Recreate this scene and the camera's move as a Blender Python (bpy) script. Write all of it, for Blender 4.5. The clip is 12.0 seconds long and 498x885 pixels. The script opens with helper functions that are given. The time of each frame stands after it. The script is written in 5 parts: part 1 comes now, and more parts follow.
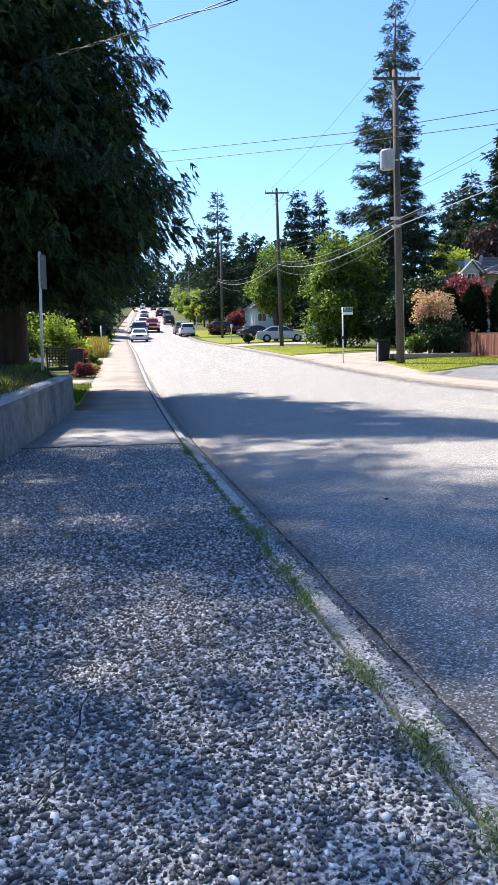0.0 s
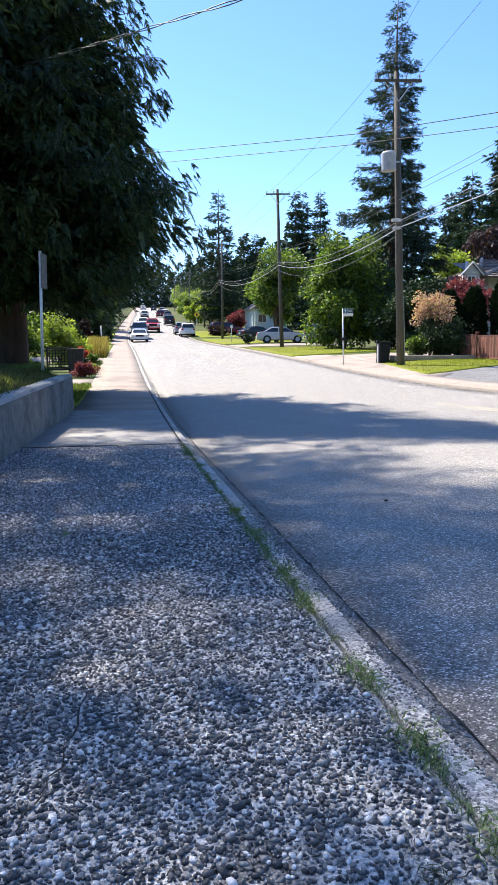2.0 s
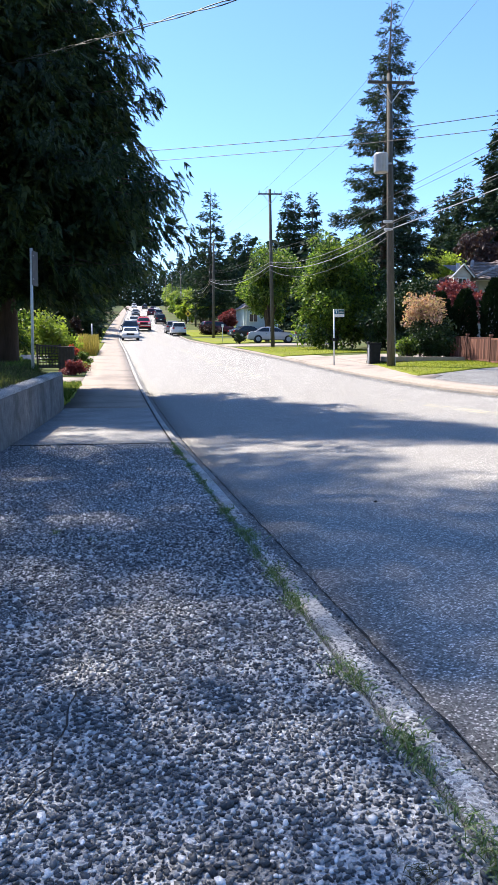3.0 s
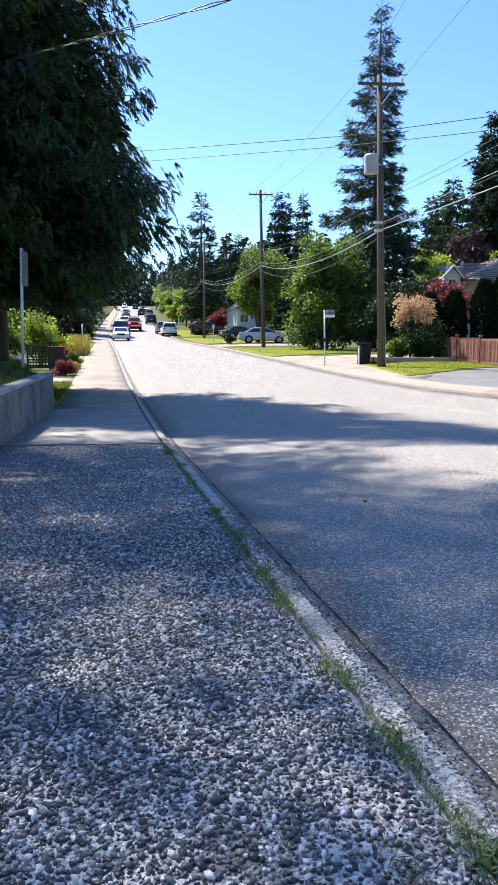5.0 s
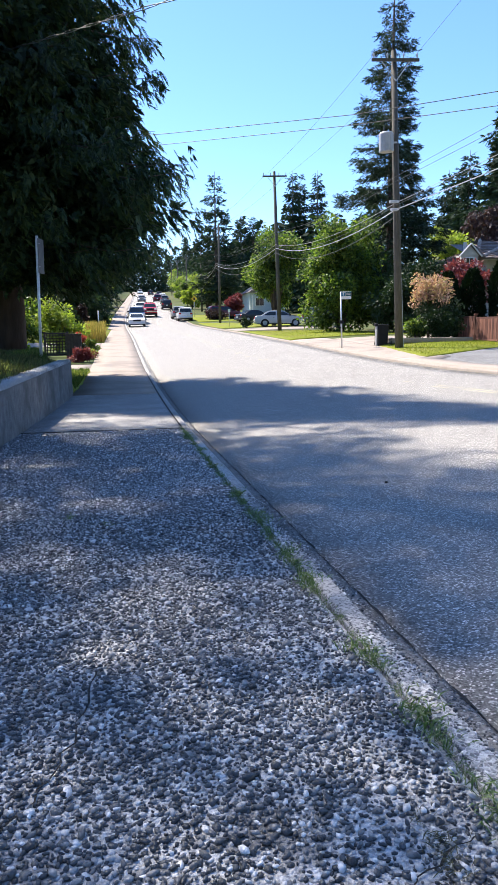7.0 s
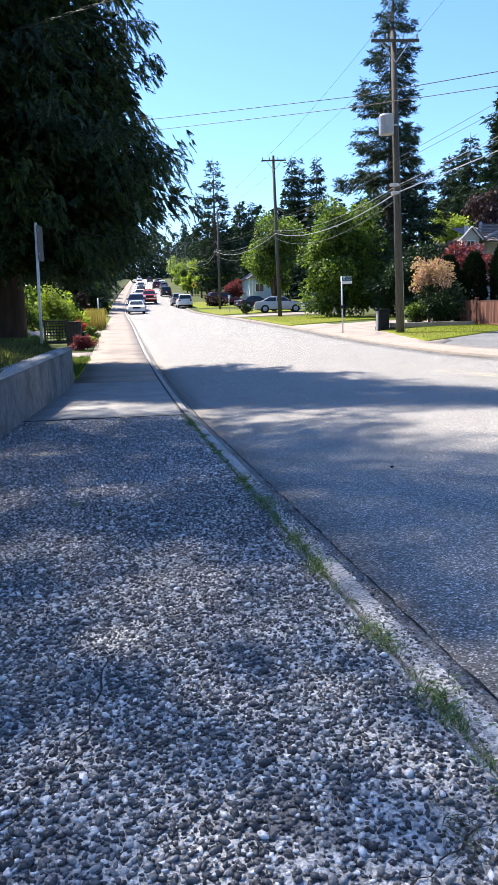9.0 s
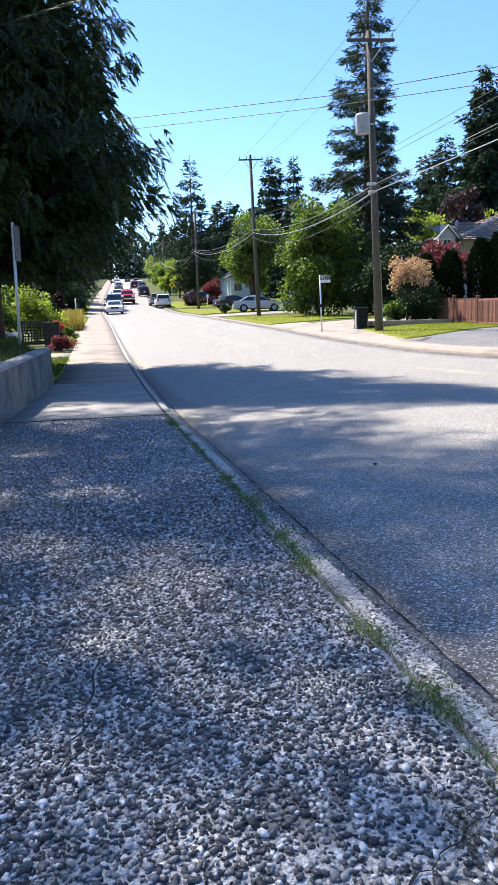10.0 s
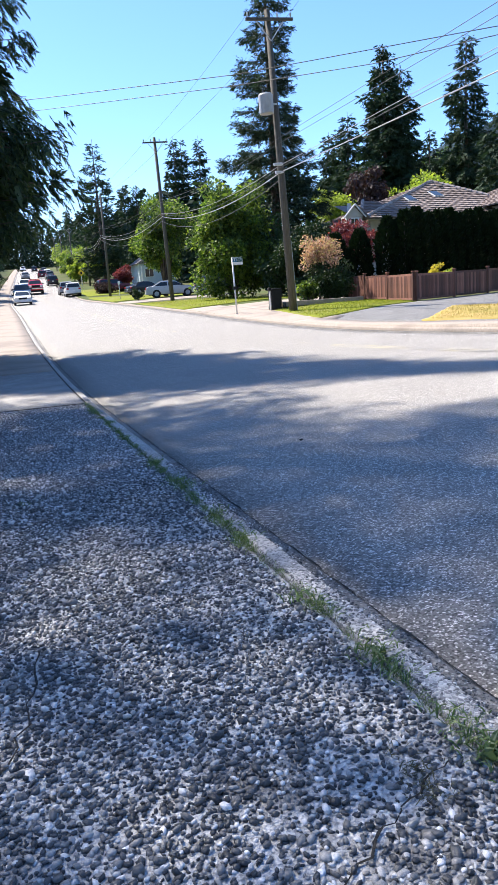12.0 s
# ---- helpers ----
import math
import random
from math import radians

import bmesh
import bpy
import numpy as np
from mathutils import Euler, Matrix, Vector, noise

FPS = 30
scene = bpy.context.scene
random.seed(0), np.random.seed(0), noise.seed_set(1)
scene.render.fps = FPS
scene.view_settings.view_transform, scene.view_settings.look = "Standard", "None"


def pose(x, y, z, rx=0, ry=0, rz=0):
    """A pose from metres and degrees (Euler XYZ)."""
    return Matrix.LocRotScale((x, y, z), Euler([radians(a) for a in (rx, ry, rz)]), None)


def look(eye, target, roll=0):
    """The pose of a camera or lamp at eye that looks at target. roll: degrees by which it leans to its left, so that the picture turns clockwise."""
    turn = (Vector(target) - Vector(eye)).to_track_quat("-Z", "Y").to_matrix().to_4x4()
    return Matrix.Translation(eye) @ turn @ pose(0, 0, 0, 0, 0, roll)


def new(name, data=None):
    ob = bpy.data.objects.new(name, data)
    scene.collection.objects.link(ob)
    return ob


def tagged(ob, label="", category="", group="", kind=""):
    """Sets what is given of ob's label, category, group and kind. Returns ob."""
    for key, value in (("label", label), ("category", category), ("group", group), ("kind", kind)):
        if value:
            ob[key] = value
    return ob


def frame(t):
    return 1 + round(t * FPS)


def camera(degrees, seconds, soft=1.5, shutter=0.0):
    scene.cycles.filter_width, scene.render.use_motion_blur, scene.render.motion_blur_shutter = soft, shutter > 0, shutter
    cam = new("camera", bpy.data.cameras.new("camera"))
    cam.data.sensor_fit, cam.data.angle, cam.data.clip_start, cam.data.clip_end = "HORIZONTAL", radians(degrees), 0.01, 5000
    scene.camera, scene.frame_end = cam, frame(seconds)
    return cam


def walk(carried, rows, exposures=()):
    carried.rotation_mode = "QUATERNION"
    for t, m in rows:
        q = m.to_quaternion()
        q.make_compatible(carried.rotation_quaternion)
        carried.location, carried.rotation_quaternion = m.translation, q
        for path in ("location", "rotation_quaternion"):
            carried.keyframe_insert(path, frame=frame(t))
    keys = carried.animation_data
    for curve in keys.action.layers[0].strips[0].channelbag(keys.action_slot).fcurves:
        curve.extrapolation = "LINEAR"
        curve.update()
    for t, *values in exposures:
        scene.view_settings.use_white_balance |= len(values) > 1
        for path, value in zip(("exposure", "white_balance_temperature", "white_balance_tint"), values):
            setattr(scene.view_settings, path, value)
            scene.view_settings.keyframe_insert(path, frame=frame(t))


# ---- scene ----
W = [
    (0.0, 0.0, 0.0, 0.85, -9.371, -7.999, -0.6), (0.5, -0.0074, 0.0094, 0.8479, -9.276, -7.925, -0.557),
    (1.0, -0.0054, 0.0072, 0.8503, -9.112, -7.87, -0.57), (1.5, -0.0077, 0.0078, 0.8495, -9.216, -7.909, -0.431),
    (2.0, -0.0022, 0.0045, 0.8488, -9.417, -7.934, -0.229), (2.5, -0.0005, 0.0036, 0.8483, -9.792, -7.997, -0.006),
    (3.0, -0.0063, -0.0022, 0.8538, -10.195, -7.969, 0.367), (3.5, -0.0084, -0.0068, 0.8555, -10.533, -7.855, 0.566),
    (5.5, -0.0058, -0.0273, 0.8576, -10.968, -8.037, 0.401), (6.0, -0.0141, -0.0283, 0.8562, -10.696, -8.275, 0.126),
    (6.5, -0.0174, -0.0139, 0.8429, -10.22, -8.677, -0.268), (7.0, -0.023, -0.0182, 0.8467, -9.522, -9.168, -0.7),
    (7.5, -0.0218, -0.0098, 0.8362, -9.049, -9.633, -1.196), (9.5, -0.0565, 0.009, 0.8365, -9.908, -10.282, -1.412),
    (10.0, -0.0713, 0.0143, 0.8325, -11.014, -10.298, -1.643), (10.5, -0.098, 0.0236, 0.8381, -12.324, -10.36, -2.189),
    (11.0, -0.1079, 0.0384, 0.82, -13.975, -10.657, -2.915), (11.5, -0.1076, 0.0443, 0.8047, -15.692, -11.123, -3.392),
    (12.0, -0.1007, 0.0433, 0.8019, -17.203, -11.767, -3.762)]


def aim(x, y, z, yaw, pitch, roll):
    a, p = radians(yaw), radians(pitch)
    return look((x, y, z), (x - 10 * math.sin(a) * math.cos(p), y + 10 * math.cos(a) * math.cos(p), z + 10 * math.sin(p)), roll)


cam = camera(37.49, 12.0, 1.0)
walk(cam, [(r[0], aim(*r[1:])) for r in W], [(0.0, 1.39, 5400, 13.5), (12.0, 1.39, 5400, 13.5)])

# ---- world and sun ----
SUN_AZ = math.atan2(-0.56, 0.83)      # towards the sun, from +y, to the right
SUN_EL = radians(52)
world = bpy.data.worlds.new("world")
scene.world = world
world.use_nodes = True
wn, wl = world.node_tree.nodes, world.node_tree.links
sky = wn.new("ShaderNodeTexSky")
sky.sky_type, sky.sun_disc = "NISHITA", False
sky.sun_elevation, sky.sun_rotation = SUN_EL, SUN_AZ
sky.air_density, sky.dust_density, sky.ozone_density = 1.0, 0.25, 5.0
wl.new(sky.outputs[0], wn["Background"].inputs[0])
wn["Background"].inputs[1].default_value = 0.088
sun = new("sun", bpy.data.lights.new("sun", "SUN"))
sun.data.energy, sun.data.angle, sun.data.color = 5.0, radians(1.0), (1.0, 0.82, 0.58)
sun.matrix_basis = look((0, 0, 0), (-math.sin(SUN_AZ) * math.cos(SUN_EL), -math.cos(SUN_AZ) * math.cos(SUN_EL), -math.sin(SUN_EL)))


# ---- materials ----
def material(name, colours, rough=0.8, scale=4.0, bump=0.0, bump_scale=60.0, island=0.0, metal=0.0, translucent=0.0,
             per_object=0.0, stain=None, stain_scale=0.5, stain_at=(0.5, 0.65), spec=0.5, stretch=(1, 1, 1)):
    """Principled surface: a noise between colours, an optional second, larger stain, relief, and change from piece to piece."""
    m = bpy.data.materials.new(name)
    m.use_nodes = True
    n, l = m.node_tree.nodes, m.node_tree.links
    b = n["Principled BSDF"]
    b.inputs["Roughness"].default_value = rough
    b.inputs["Metallic"].default_value = metal
    b.inputs["Specular IOR Level"].default_value = spec
    tc, mp = n.new("ShaderNodeTexCoord"), n.new("ShaderNodeMapping")
    mp.inputs["Scale"].default_value = stretch
    l.new(tc.outputs["Object"], mp.inputs[0])
    ramp = n.new("ShaderNodeValToRGB")
    el = ramp.color_ramp.elements
    while len(el) < len(colours):
        el.new(0.5)
    for i, c in enumerate(colours):
        el[i].position = (0.04 + 0.92 * i / max(1, len(colours) - 1)) if island or per_object else (0.3 + 0.4 * i / max(1, len(colours) - 1))
        el[i].color = (*c, 1)
    if island:
        geo = n.new("ShaderNodeNewGeometry")
        l.new(geo.outputs["Random Per Island"], ramp.inputs[0])
    elif per_object:
        oi = n.new("ShaderNodeObjectInfo")
        l.new(oi.outputs["Random"], ramp.inputs[0])
    else:
        tex = n.new("ShaderNodeTexNoise")
        tex.inputs["Scale"].default_value, tex.inputs["Detail"].default_value = scale, 8
        l.new(mp.outputs[0], tex.inputs["Vector"])
        l.new(tex.outputs["Fac"], ramp.inputs[0])
    colour = ramp.outputs[0]
    if island or per_object:
        tex = n.new("ShaderNodeTexNoise")
        tex.inputs["Scale"].default_value, tex.inputs["Detail"].default_value = scale, 5
        l.new(mp.outputs[0], tex.inputs["Vector"])
        mr = n.new("ShaderNodeMapRange")
        mr.inputs[1].default_value, mr.inputs[2].default_value = 0.3, 0.7
        mr.inputs[3].default_value, mr.inputs[4].default_value = 0.7, 1.3
        l.new(tex.outputs["Fac"], mr.inputs[0])
        mul = n.new("ShaderNodeMix")
        mul.data_type, mul.blend_type = "RGBA", "MULTIPLY"
        mul.inputs[0].default_value = 1.0
        l.new(colour, mul.inputs[6])
        l.new(mr.outputs[0], mul.inputs[7])
        colour = mul.outputs[2]
    if stain:
        st = n.new("ShaderNodeTexNoise")
        st.inputs["Scale"].default_value, st.inputs["Detail"].default_value = stain_scale, 6
        l.new(tc.outputs["Object"], st.inputs["Vector"])
        mr = n.new("ShaderNodeMapRange")
        mr.inputs[1].default_value, mr.inputs[2].default_value = stain_at
        l.new(st.outputs["Fac"], mr.inputs[0])
        mix = n.new("ShaderNodeMix")
        mix.data_type = "RGBA"
        l.new(mr.outputs[0], mix.inputs[0])
        l.new(colour, mix.inputs[6])
        mix.inputs[7].default_value = (*stain, 1)
        colour = mix.outputs[2]
    l.new(colour, b.inputs["Base Color"])
    if bump:
        bt, bp = n.new("ShaderNodeTexNoise"), n.new("ShaderNodeBump")
        bt.inputs["Scale"].default_value, bt.inputs["Detail"].default_value = bump_scale, 6
        l.new(mp.outputs[0], bt.inputs["Vector"])
        bp.inputs["Strength"].default_value, bp.inputs["Distance"].default_value = bump, 0.02
        l.new(bt.outputs["Fac"], bp.inputs["Height"])
        l.new(bp.outputs[0], b.inputs["Normal"])
    if translucent:
        tr, mx = n.new("ShaderNodeBsdfTranslucent"), n.new("ShaderNodeMixShader")
        br = n.new("ShaderNodeMix")
        br.data_type, br.blend_type = "RGBA", "MULTIPLY"
        br.inputs[0].default_value = 1.0
        l.new(colour, br.inputs[6])
        br.inputs[7].default_value = (1.5, 1.6, 0.7, 1)
        l.new(br.outputs[2], tr.inputs[0])
        mx.inputs[0].default_value = translucent
        l.new(b.outputs[0], mx.inputs[1])
        l.new(tr.outputs[0], mx.inputs[2])
        l.new(mx.outputs[0], n["Material Output"].inputs[0])
    return m


M = {}
M["concrete"] = material("concrete", [(0.27, 0.235, 0.20), (0.38, 0.33, 0.28)], 0.92, 20, 0.35, 80, stain=(0.25, 0.215, 0.185), stain_scale=0.8, spec=0.2)
M["kerb"] = material("kerb", [(0.20, 0.20, 0.19), (0.42, 0.41, 0.39)], 0.9, 26, 0.7, 60, stain=(0.13, 0.13, 0.12), stain_scale=1.6)
M["wall_concrete"] = material("wall_concrete", [(0.11, 0.107, 0.10), (0.165, 0.16, 0.15), (0.22, 0.213, 0.2)], 0.9, 9, 0.7, 45, stain=(0.085, 0.084, 0.076), stain_scale=1.6, stain_at=(0.45, 0.65))
PEBBLE = [(0.016, 0.017, 0.019), (0.028, 0.03, 0.033), (0.042, 0.044, 0.047), (0.06, 0.062, 0.064), (0.085, 0.086, 0.086), (0.12, 0.12, 0.118), (0.19, 0.188, 0.184), (0.38, 0.375, 0.36), (0.72, 0.71, 0.69)]
M["pebble"] = material("pebble", PEBBLE, 0.34, 90, 0.25, 400, island=1, spec=0.6)
M["pebble_one"] = material("pebble_one", PEBBLE, 0.34, 6, 0.25, 9, per_object=1, spec=0.6)
M["lawn"] = material("lawn", [(0.13, 0.16, 0.014), (0.21, 0.235, 0.022)], 0.95, 5, 0.5, 80, stain=(0.19, 0.19, 0.05), stain_scale=0.25, spec=0.1)
M["ground"] = material("ground", [(0.05, 0.07, 0.025), (0.10, 0.12, 0.04)], 0.95, 0.6, 0.3, 20, stain=(0.12, 0.10, 0.06), stain_scale=0.08, spec=0.1)
M["dry_lawn"] = material("dry_lawn", [(0.23, 0.21, 0.06), (0.34, 0.27, 0.09), (0.42, 0.31, 0.13)], 0.95, 0.9, 0.4, 60, spec=0.1)
M["grass"] = material("grass", [(0.04, 0.07, 0.016), (0.075, 0.12, 0.026), (0.16, 0.18, 0.05)], 0.75, 3, island=1, translucent=0.3, spec=0.2)
M["lawn_blade"] = material("lawn_blade", [(0.10, 0.135, 0.014), (0.19, 0.22, 0.02), (0.31, 0.30, 0.04)], 0.75, 3, island=1, translucent=0.35, spec=0.2)
# dull, partly dry grass; its colour is also darkened for the tree shade
M["bank_blade"] = material("bank_blade", [(0.04, 0.05, 0.02), (0.075, 0.085, 0.035), (0.15, 0.135, 0.07)], 0.8, 3, island=1, translucent=0.25, spec=0.15)
M["bark"] = material("bark", [(0.05, 0.04, 0.032), (0.12, 0.09, 0.07)], 0.95, 8, 0.8, 25, stretch=(1, 1, 0.2))
M["cedar_bark"] = material("cedar_bark", [(0.028, 0.02, 0.016), (0.075, 0.05, 0.04)], 0.95, 8, 0.8, 25, stretch=(1, 1, 0.2))
M["pole_wood"] = material("pole_wood", [(0.06, 0.055, 0.045), (0.12, 0.11, 0.09)], 0.9, 10, 0.4, 40, stretch=(4, 4, 0.3))
M["cedar"] = material("cedar", [(0.013, 0.028, 0.016), (0.025, 0.05, 0.024), (0.06, 0.085, 0.03)], 0.65, 0.8, island=1, translucent=0.2, spec=0.3)
M["spruce"] = material("spruce", [(0.013, 0.027, 0.017), (0.027, 0.048, 0.029), (0.058, 0.085, 0.05)], 0.7, 0.8, island=1, translucent=0.15, spec=0.3)
M["far_conifer"] = material("far_conifer", [(0.018, 0.036, 0.02), (0.038, 0.064, 0.034)], 0.8, 0.5, island=1, translucent=0.1, spec=0.2)
M["leaf"] = material("leaf", [(0.022, 0.05, 0.009), (0.075, 0.125, 0.018), (0.19, 0.25, 0.036)], 0.5, 0.7, island=1, translucent=0.42)
M["leaf_dark"] = material("leaf_dark", [(0.012, 0.03, 0.009), (0.032, 0.058, 0.016)], 0.6, 0.7, island=1, translucent=0.12, spec=0.3)
M["leaf_lime"] = material("leaf_lime", [(0.16, 0.22, 0.03), (0.30, 0.36, 0.05)], 0.6, 0.7, island=1, translucent=0.4)
M["leaf_red"] = material("leaf_red", [(0.10, 0.02, 0.03), (0.22, 0.05, 0.075)], 0.6, 0.7, island=1, translucent=0.35)
M["leaf_purple"] = material("leaf_purple", [(0.02, 0.012, 0.014), (0.045, 0.022, 0.026)], 0.6, 0.7, island=1, translucent=0.25)
M["leaf_peach"] = material("leaf_peach", [(0.24, 0.14, 0.10), (0.40, 0.22, 0.19), (0.50, 0.31, 0.28), (0.40, 0.36, 0.20)], 0.6, 0.7, island=1, translucent=0.35)
M["leaf_yellow"] = material("leaf_yellow", [(0.50, 0.42, 0.03), (0.60, 0.52, 0.06)], 0.6, 0.7, island=1, translucent=0.35)
M["flower_red"] = material("flower_red", [(0.35, 0.05, 0.04), (0.5, 0.10, 0.06)], 0.6, 0.7, island=1, translucent=0.3)
# near-black green: the backlit side's shade is put into the foliage colour
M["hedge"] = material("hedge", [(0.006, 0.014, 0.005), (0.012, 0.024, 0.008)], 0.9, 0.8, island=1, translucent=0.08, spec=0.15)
M["fence_wood"] = material("fence_wood", [(0.07, 0.027, 0.018), (0.13, 0.052, 0.035), (0.25, 0.115, 0.08)], 0.7, 6, 0.3, 40, per_object=1, stretch=(3, 3, 0.5))
M["dark_wood"] = material("dark_wood", [(0.02, 0.018, 0.016), (0.05, 0.04, 0.035)], 0.8, 8, 0.3, 40)
M["metal"] = material("metal", [(0.55, 0.56, 0.57), (0.68, 0.69, 0.70)], 0.5, 12, 0.05, 60, metal=0.25)
M["grey_metal"] = material("grey_metal", [(0.38, 0.40, 0.42), (0.48, 0.50, 0.52)], 0.5, 3, 0.05, 60)
M["white_paint"] = material("white_paint", [(0.72, 0.72, 0.70), (0.82, 0.82, 0.80)], 0.6, 5)
M["yellow_line"] = material("yellow_line", [(0.40, 0.375, 0.27), (0.48, 0.43, 0.27)], 0.9, 18, 0.3, 90, stain=(0.275, 0.27, 0.26), stain_scale=1.5, stain_at=(0.35, 0.55), spec=0.2)
M["black_plastic"] = material("black_plastic", [(0.008, 0.009, 0.011), (0.018, 0.019, 0.022)], 0.75, 6, spec=0.25)
M["cable"] = material("cable", [(0.03, 0.03, 0.03), (0.06, 0.06, 0.06)], 0.6, 6)
M["cable_light"] = material("cable_light", [(0.25, 0.25, 0.26), (0.4, 0.4, 0.4)], 0.5, 6)
M["roof_tile"] = material("roof_tile", [(0.15, 0.118, 0.104), (0.25, 0.205, 0.185)], 0.85, 3, 0.3, 30, per_object=1)
M["ridge_tile"] = material("ridge_tile", [(0.30, 0.26, 0.24), (0.42, 0.37, 0.34)], 0.85, 3, 0.3, 30, per_object=1)
M["stucco"] = material("stucco", [(0.50, 0.48, 0.44), (0.60, 0.58, 0.54)], 0.9, 3, 0.2, 80)
M["siding"] = material("siding", [(0.42, 0.48, 0.52), (0.5, 0.56, 0.60)], 0.8, 3, 0.1, 60)
M["glass"] = material("glass", [(0.02, 0.025, 0.03), (0.03, 0.04, 0.045)], 0.08, 2, spec=0.5)
M["tyre"] = material("tyre", [(0.015, 0.015, 0.015), (0.03, 0.03, 0.03)], 0.85, 12)
M["chrome"] = material("chrome", [(0.7, 0.7, 0.72), (0.8, 0.8, 0.82)], 0.15, 5, metal=1.0)
M["sign_yellow"] = material("sign_yellow", [(0.75, 0.50, 0.02), (0.80, 0.56, 0.04)], 0.5, 5)
M["sign_green"] = material("sign_green", [(0.02, 0.13, 0.24), (0.03, 0.16, 0.28)], 0.5, 5)
M["sign_back"] = material("sign_back", [(0.10, 0.105, 0.11), (0.15, 0.155, 0.16)], 0.6, 8)
# distance haze and backlit shade are painted into the hill's dark blue
M["hill"] = material("hill", [(0.018, 0.034, 0.045), (0.03, 0.05, 0.062)], 0.95, 0.02, spec=0.1)


def pebbled(name, scale, colours, mortar, relief=1.0, cloud=0.3, rough=0.8, spec=0.35):
    """Concrete with stones in it, one tone to a stone, mortar between them."""
    m = material(name, colours, rough, spec=spec)
    n, l = m.node_tree.nodes, m.node_tree.links
    b = n["Principled BSDF"]
    tc = n.new("ShaderNodeTexCoord")
    vo, ed = n.new("ShaderNodeTexVoronoi"), n.new("ShaderNodeTexVoronoi")
    ed.feature = "DISTANCE_TO_EDGE"
    for v in (vo, ed):
        v.inputs["Scale"].default_value = scale
        l.new(tc.outputs["Object"], v.inputs["Vector"])
    ramp = next(x for x in n if x.type == "VALTORGB")
    for i, e in enumerate(ramp.color_ramp.elements):
        e.position = 0.05 + 0.9 * i / (len(colours) - 1)
    sep = n.new("ShaderNodeSeparateColor")
    l.new(vo.outputs["Color"], sep.inputs[0])
    l.new(sep.outputs[0], ramp.inputs[0])
    mr = n.new("ShaderNodeMapRange")
    mr.inputs[1].default_value, mr.inputs[2].default_value = 0.03, 0.12
    l.new(ed.outputs["Distance"], mr.inputs[0])
    mix = n.new("ShaderNodeMix")
    mix.data_type = "RGBA"
    l.new(mr.outputs[0], mix.inputs[0])
    mix.inputs[6].default_value = (*mortar, 1)
    l.new(ramp.outputs[0], mix.inputs[7])
    st = n.new("ShaderNodeTexNoise")
    st.inputs["Scale"].default_value, st.inputs["Detail"].default_value = 1.6, 6
    l.new(tc.outputs["Object"], st.inputs["Vector"])
    k = n.new("ShaderNodeMapRange")
    k.inputs[1].default_value, k.inputs[2].default_value, k.inputs[3].default_value, k.inputs[4].default_value = 0.35, 0.65, 1 - cloud, 1 + cloud
    l.new(st.outputs["Fac"], k.inputs[0])
    mul = n.new("ShaderNodeMix")
    mul.data_type, mul.blend_type = "RGBA", "MULTIPLY"
    mul.inputs[0].default_value = 1.0
    l.new(mix.outputs[2], mul.inputs[6])
    l.new(k.outputs[0], mul.inputs[7])
    l.new(mul.outputs[2], b.inputs["Base Color"])
    bp = n.new("ShaderNodeBump")
    bp.inputs["Strength"].default_value, bp.inputs["Distance"].default_value = relief, 0.4 / scale
    l.new(mr.outputs[0], bp.inputs["Height"])
    l.new(bp.outputs[0], b.inputs["Normal"])
    return m


STONES = [(0.02, 0.021, 0.023), (0.045, 0.046, 0.049), (0.085, 0.086, 0.088), (0.20, 0.198, 0.192), (0.85, 0.84, 0.81)]
M["aggregate"] = pebbled("aggregate", 60, STONES, (0.34, 0.336, 0.327), 1.0, 0.3, 0.5, 0.5)
M["concrete_fine"] = pebbled("concrete_fine", 85, [(0.12, 0.12, 0.12), (0.22, 0.215, 0.205), (0.32, 0.312, 0.295), (0.50, 0.49, 0.465)], (0.27, 0.263, 0.25), 0.5, 0.15)
M["transformer"] = material("transformer", [(0.34, 0.345, 0.35), (0.44, 0.445, 0.45)], 0.5, 5)
M["mortar"] = material("mortar", [(0.22, 0.219, 0.214), (0.60, 0.596, 0.583), (0.86, 0.852, 0.835)], 0.6, 85, 0.9, 160, stain=(0.20, 0.198, 0.192), stain_scale=4.5, stain_at=(0.5, 0.68), spec=0.5)
M["kerb_top"] = pebbled("kerb_top", 95, [(0.11, 0.11, 0.11), (0.30, 0.295, 0.285), (0.62, 0.61, 0.58)], (0.54, 0.53, 0.51))
M["asphalt"] = pebbled("asphalt", 140, [(0.07, 0.068, 0.063), (0.18, 0.173, 0.158), (0.24, 0.23, 0.21), (0.33, 0.314, 0.288), (0.88, 0.85, 0.79)], (0.17, 0.16, 0.146), 0.45, 0.07, 0.8, 0.35)
M["drive_asphalt"] = pebbled("drive_asphalt", 110, [(0.06, 0.06, 0.06), (0.13, 0.13, 0.13), (0.19, 0.19, 0.188), (0.32, 0.318, 0.31)], (0.12, 0.12, 0.118), 0.22, 0.15)
M["gutter"] = pebbled("gutter", 80, [(0.07, 0.07, 0.068), (0.15, 0.148, 0.14), (0.28, 0.275, 0.26)], (0.16, 0.155, 0.15), 0.6)


def paint(name, c):
    return material(name, [c, tuple(min(1, v * 1.12) for v in c)], 0.25, 1.5, spec=0.6)


# ---- shaping helpers ----
rng = np.random.default_rng(7)


def finish(me, mat, smooth=True):
    me.materials.append(mat)
    if smooth:
        me.polygons.foreach_set("use_smooth", [True] * len(me.polygons))
    return me


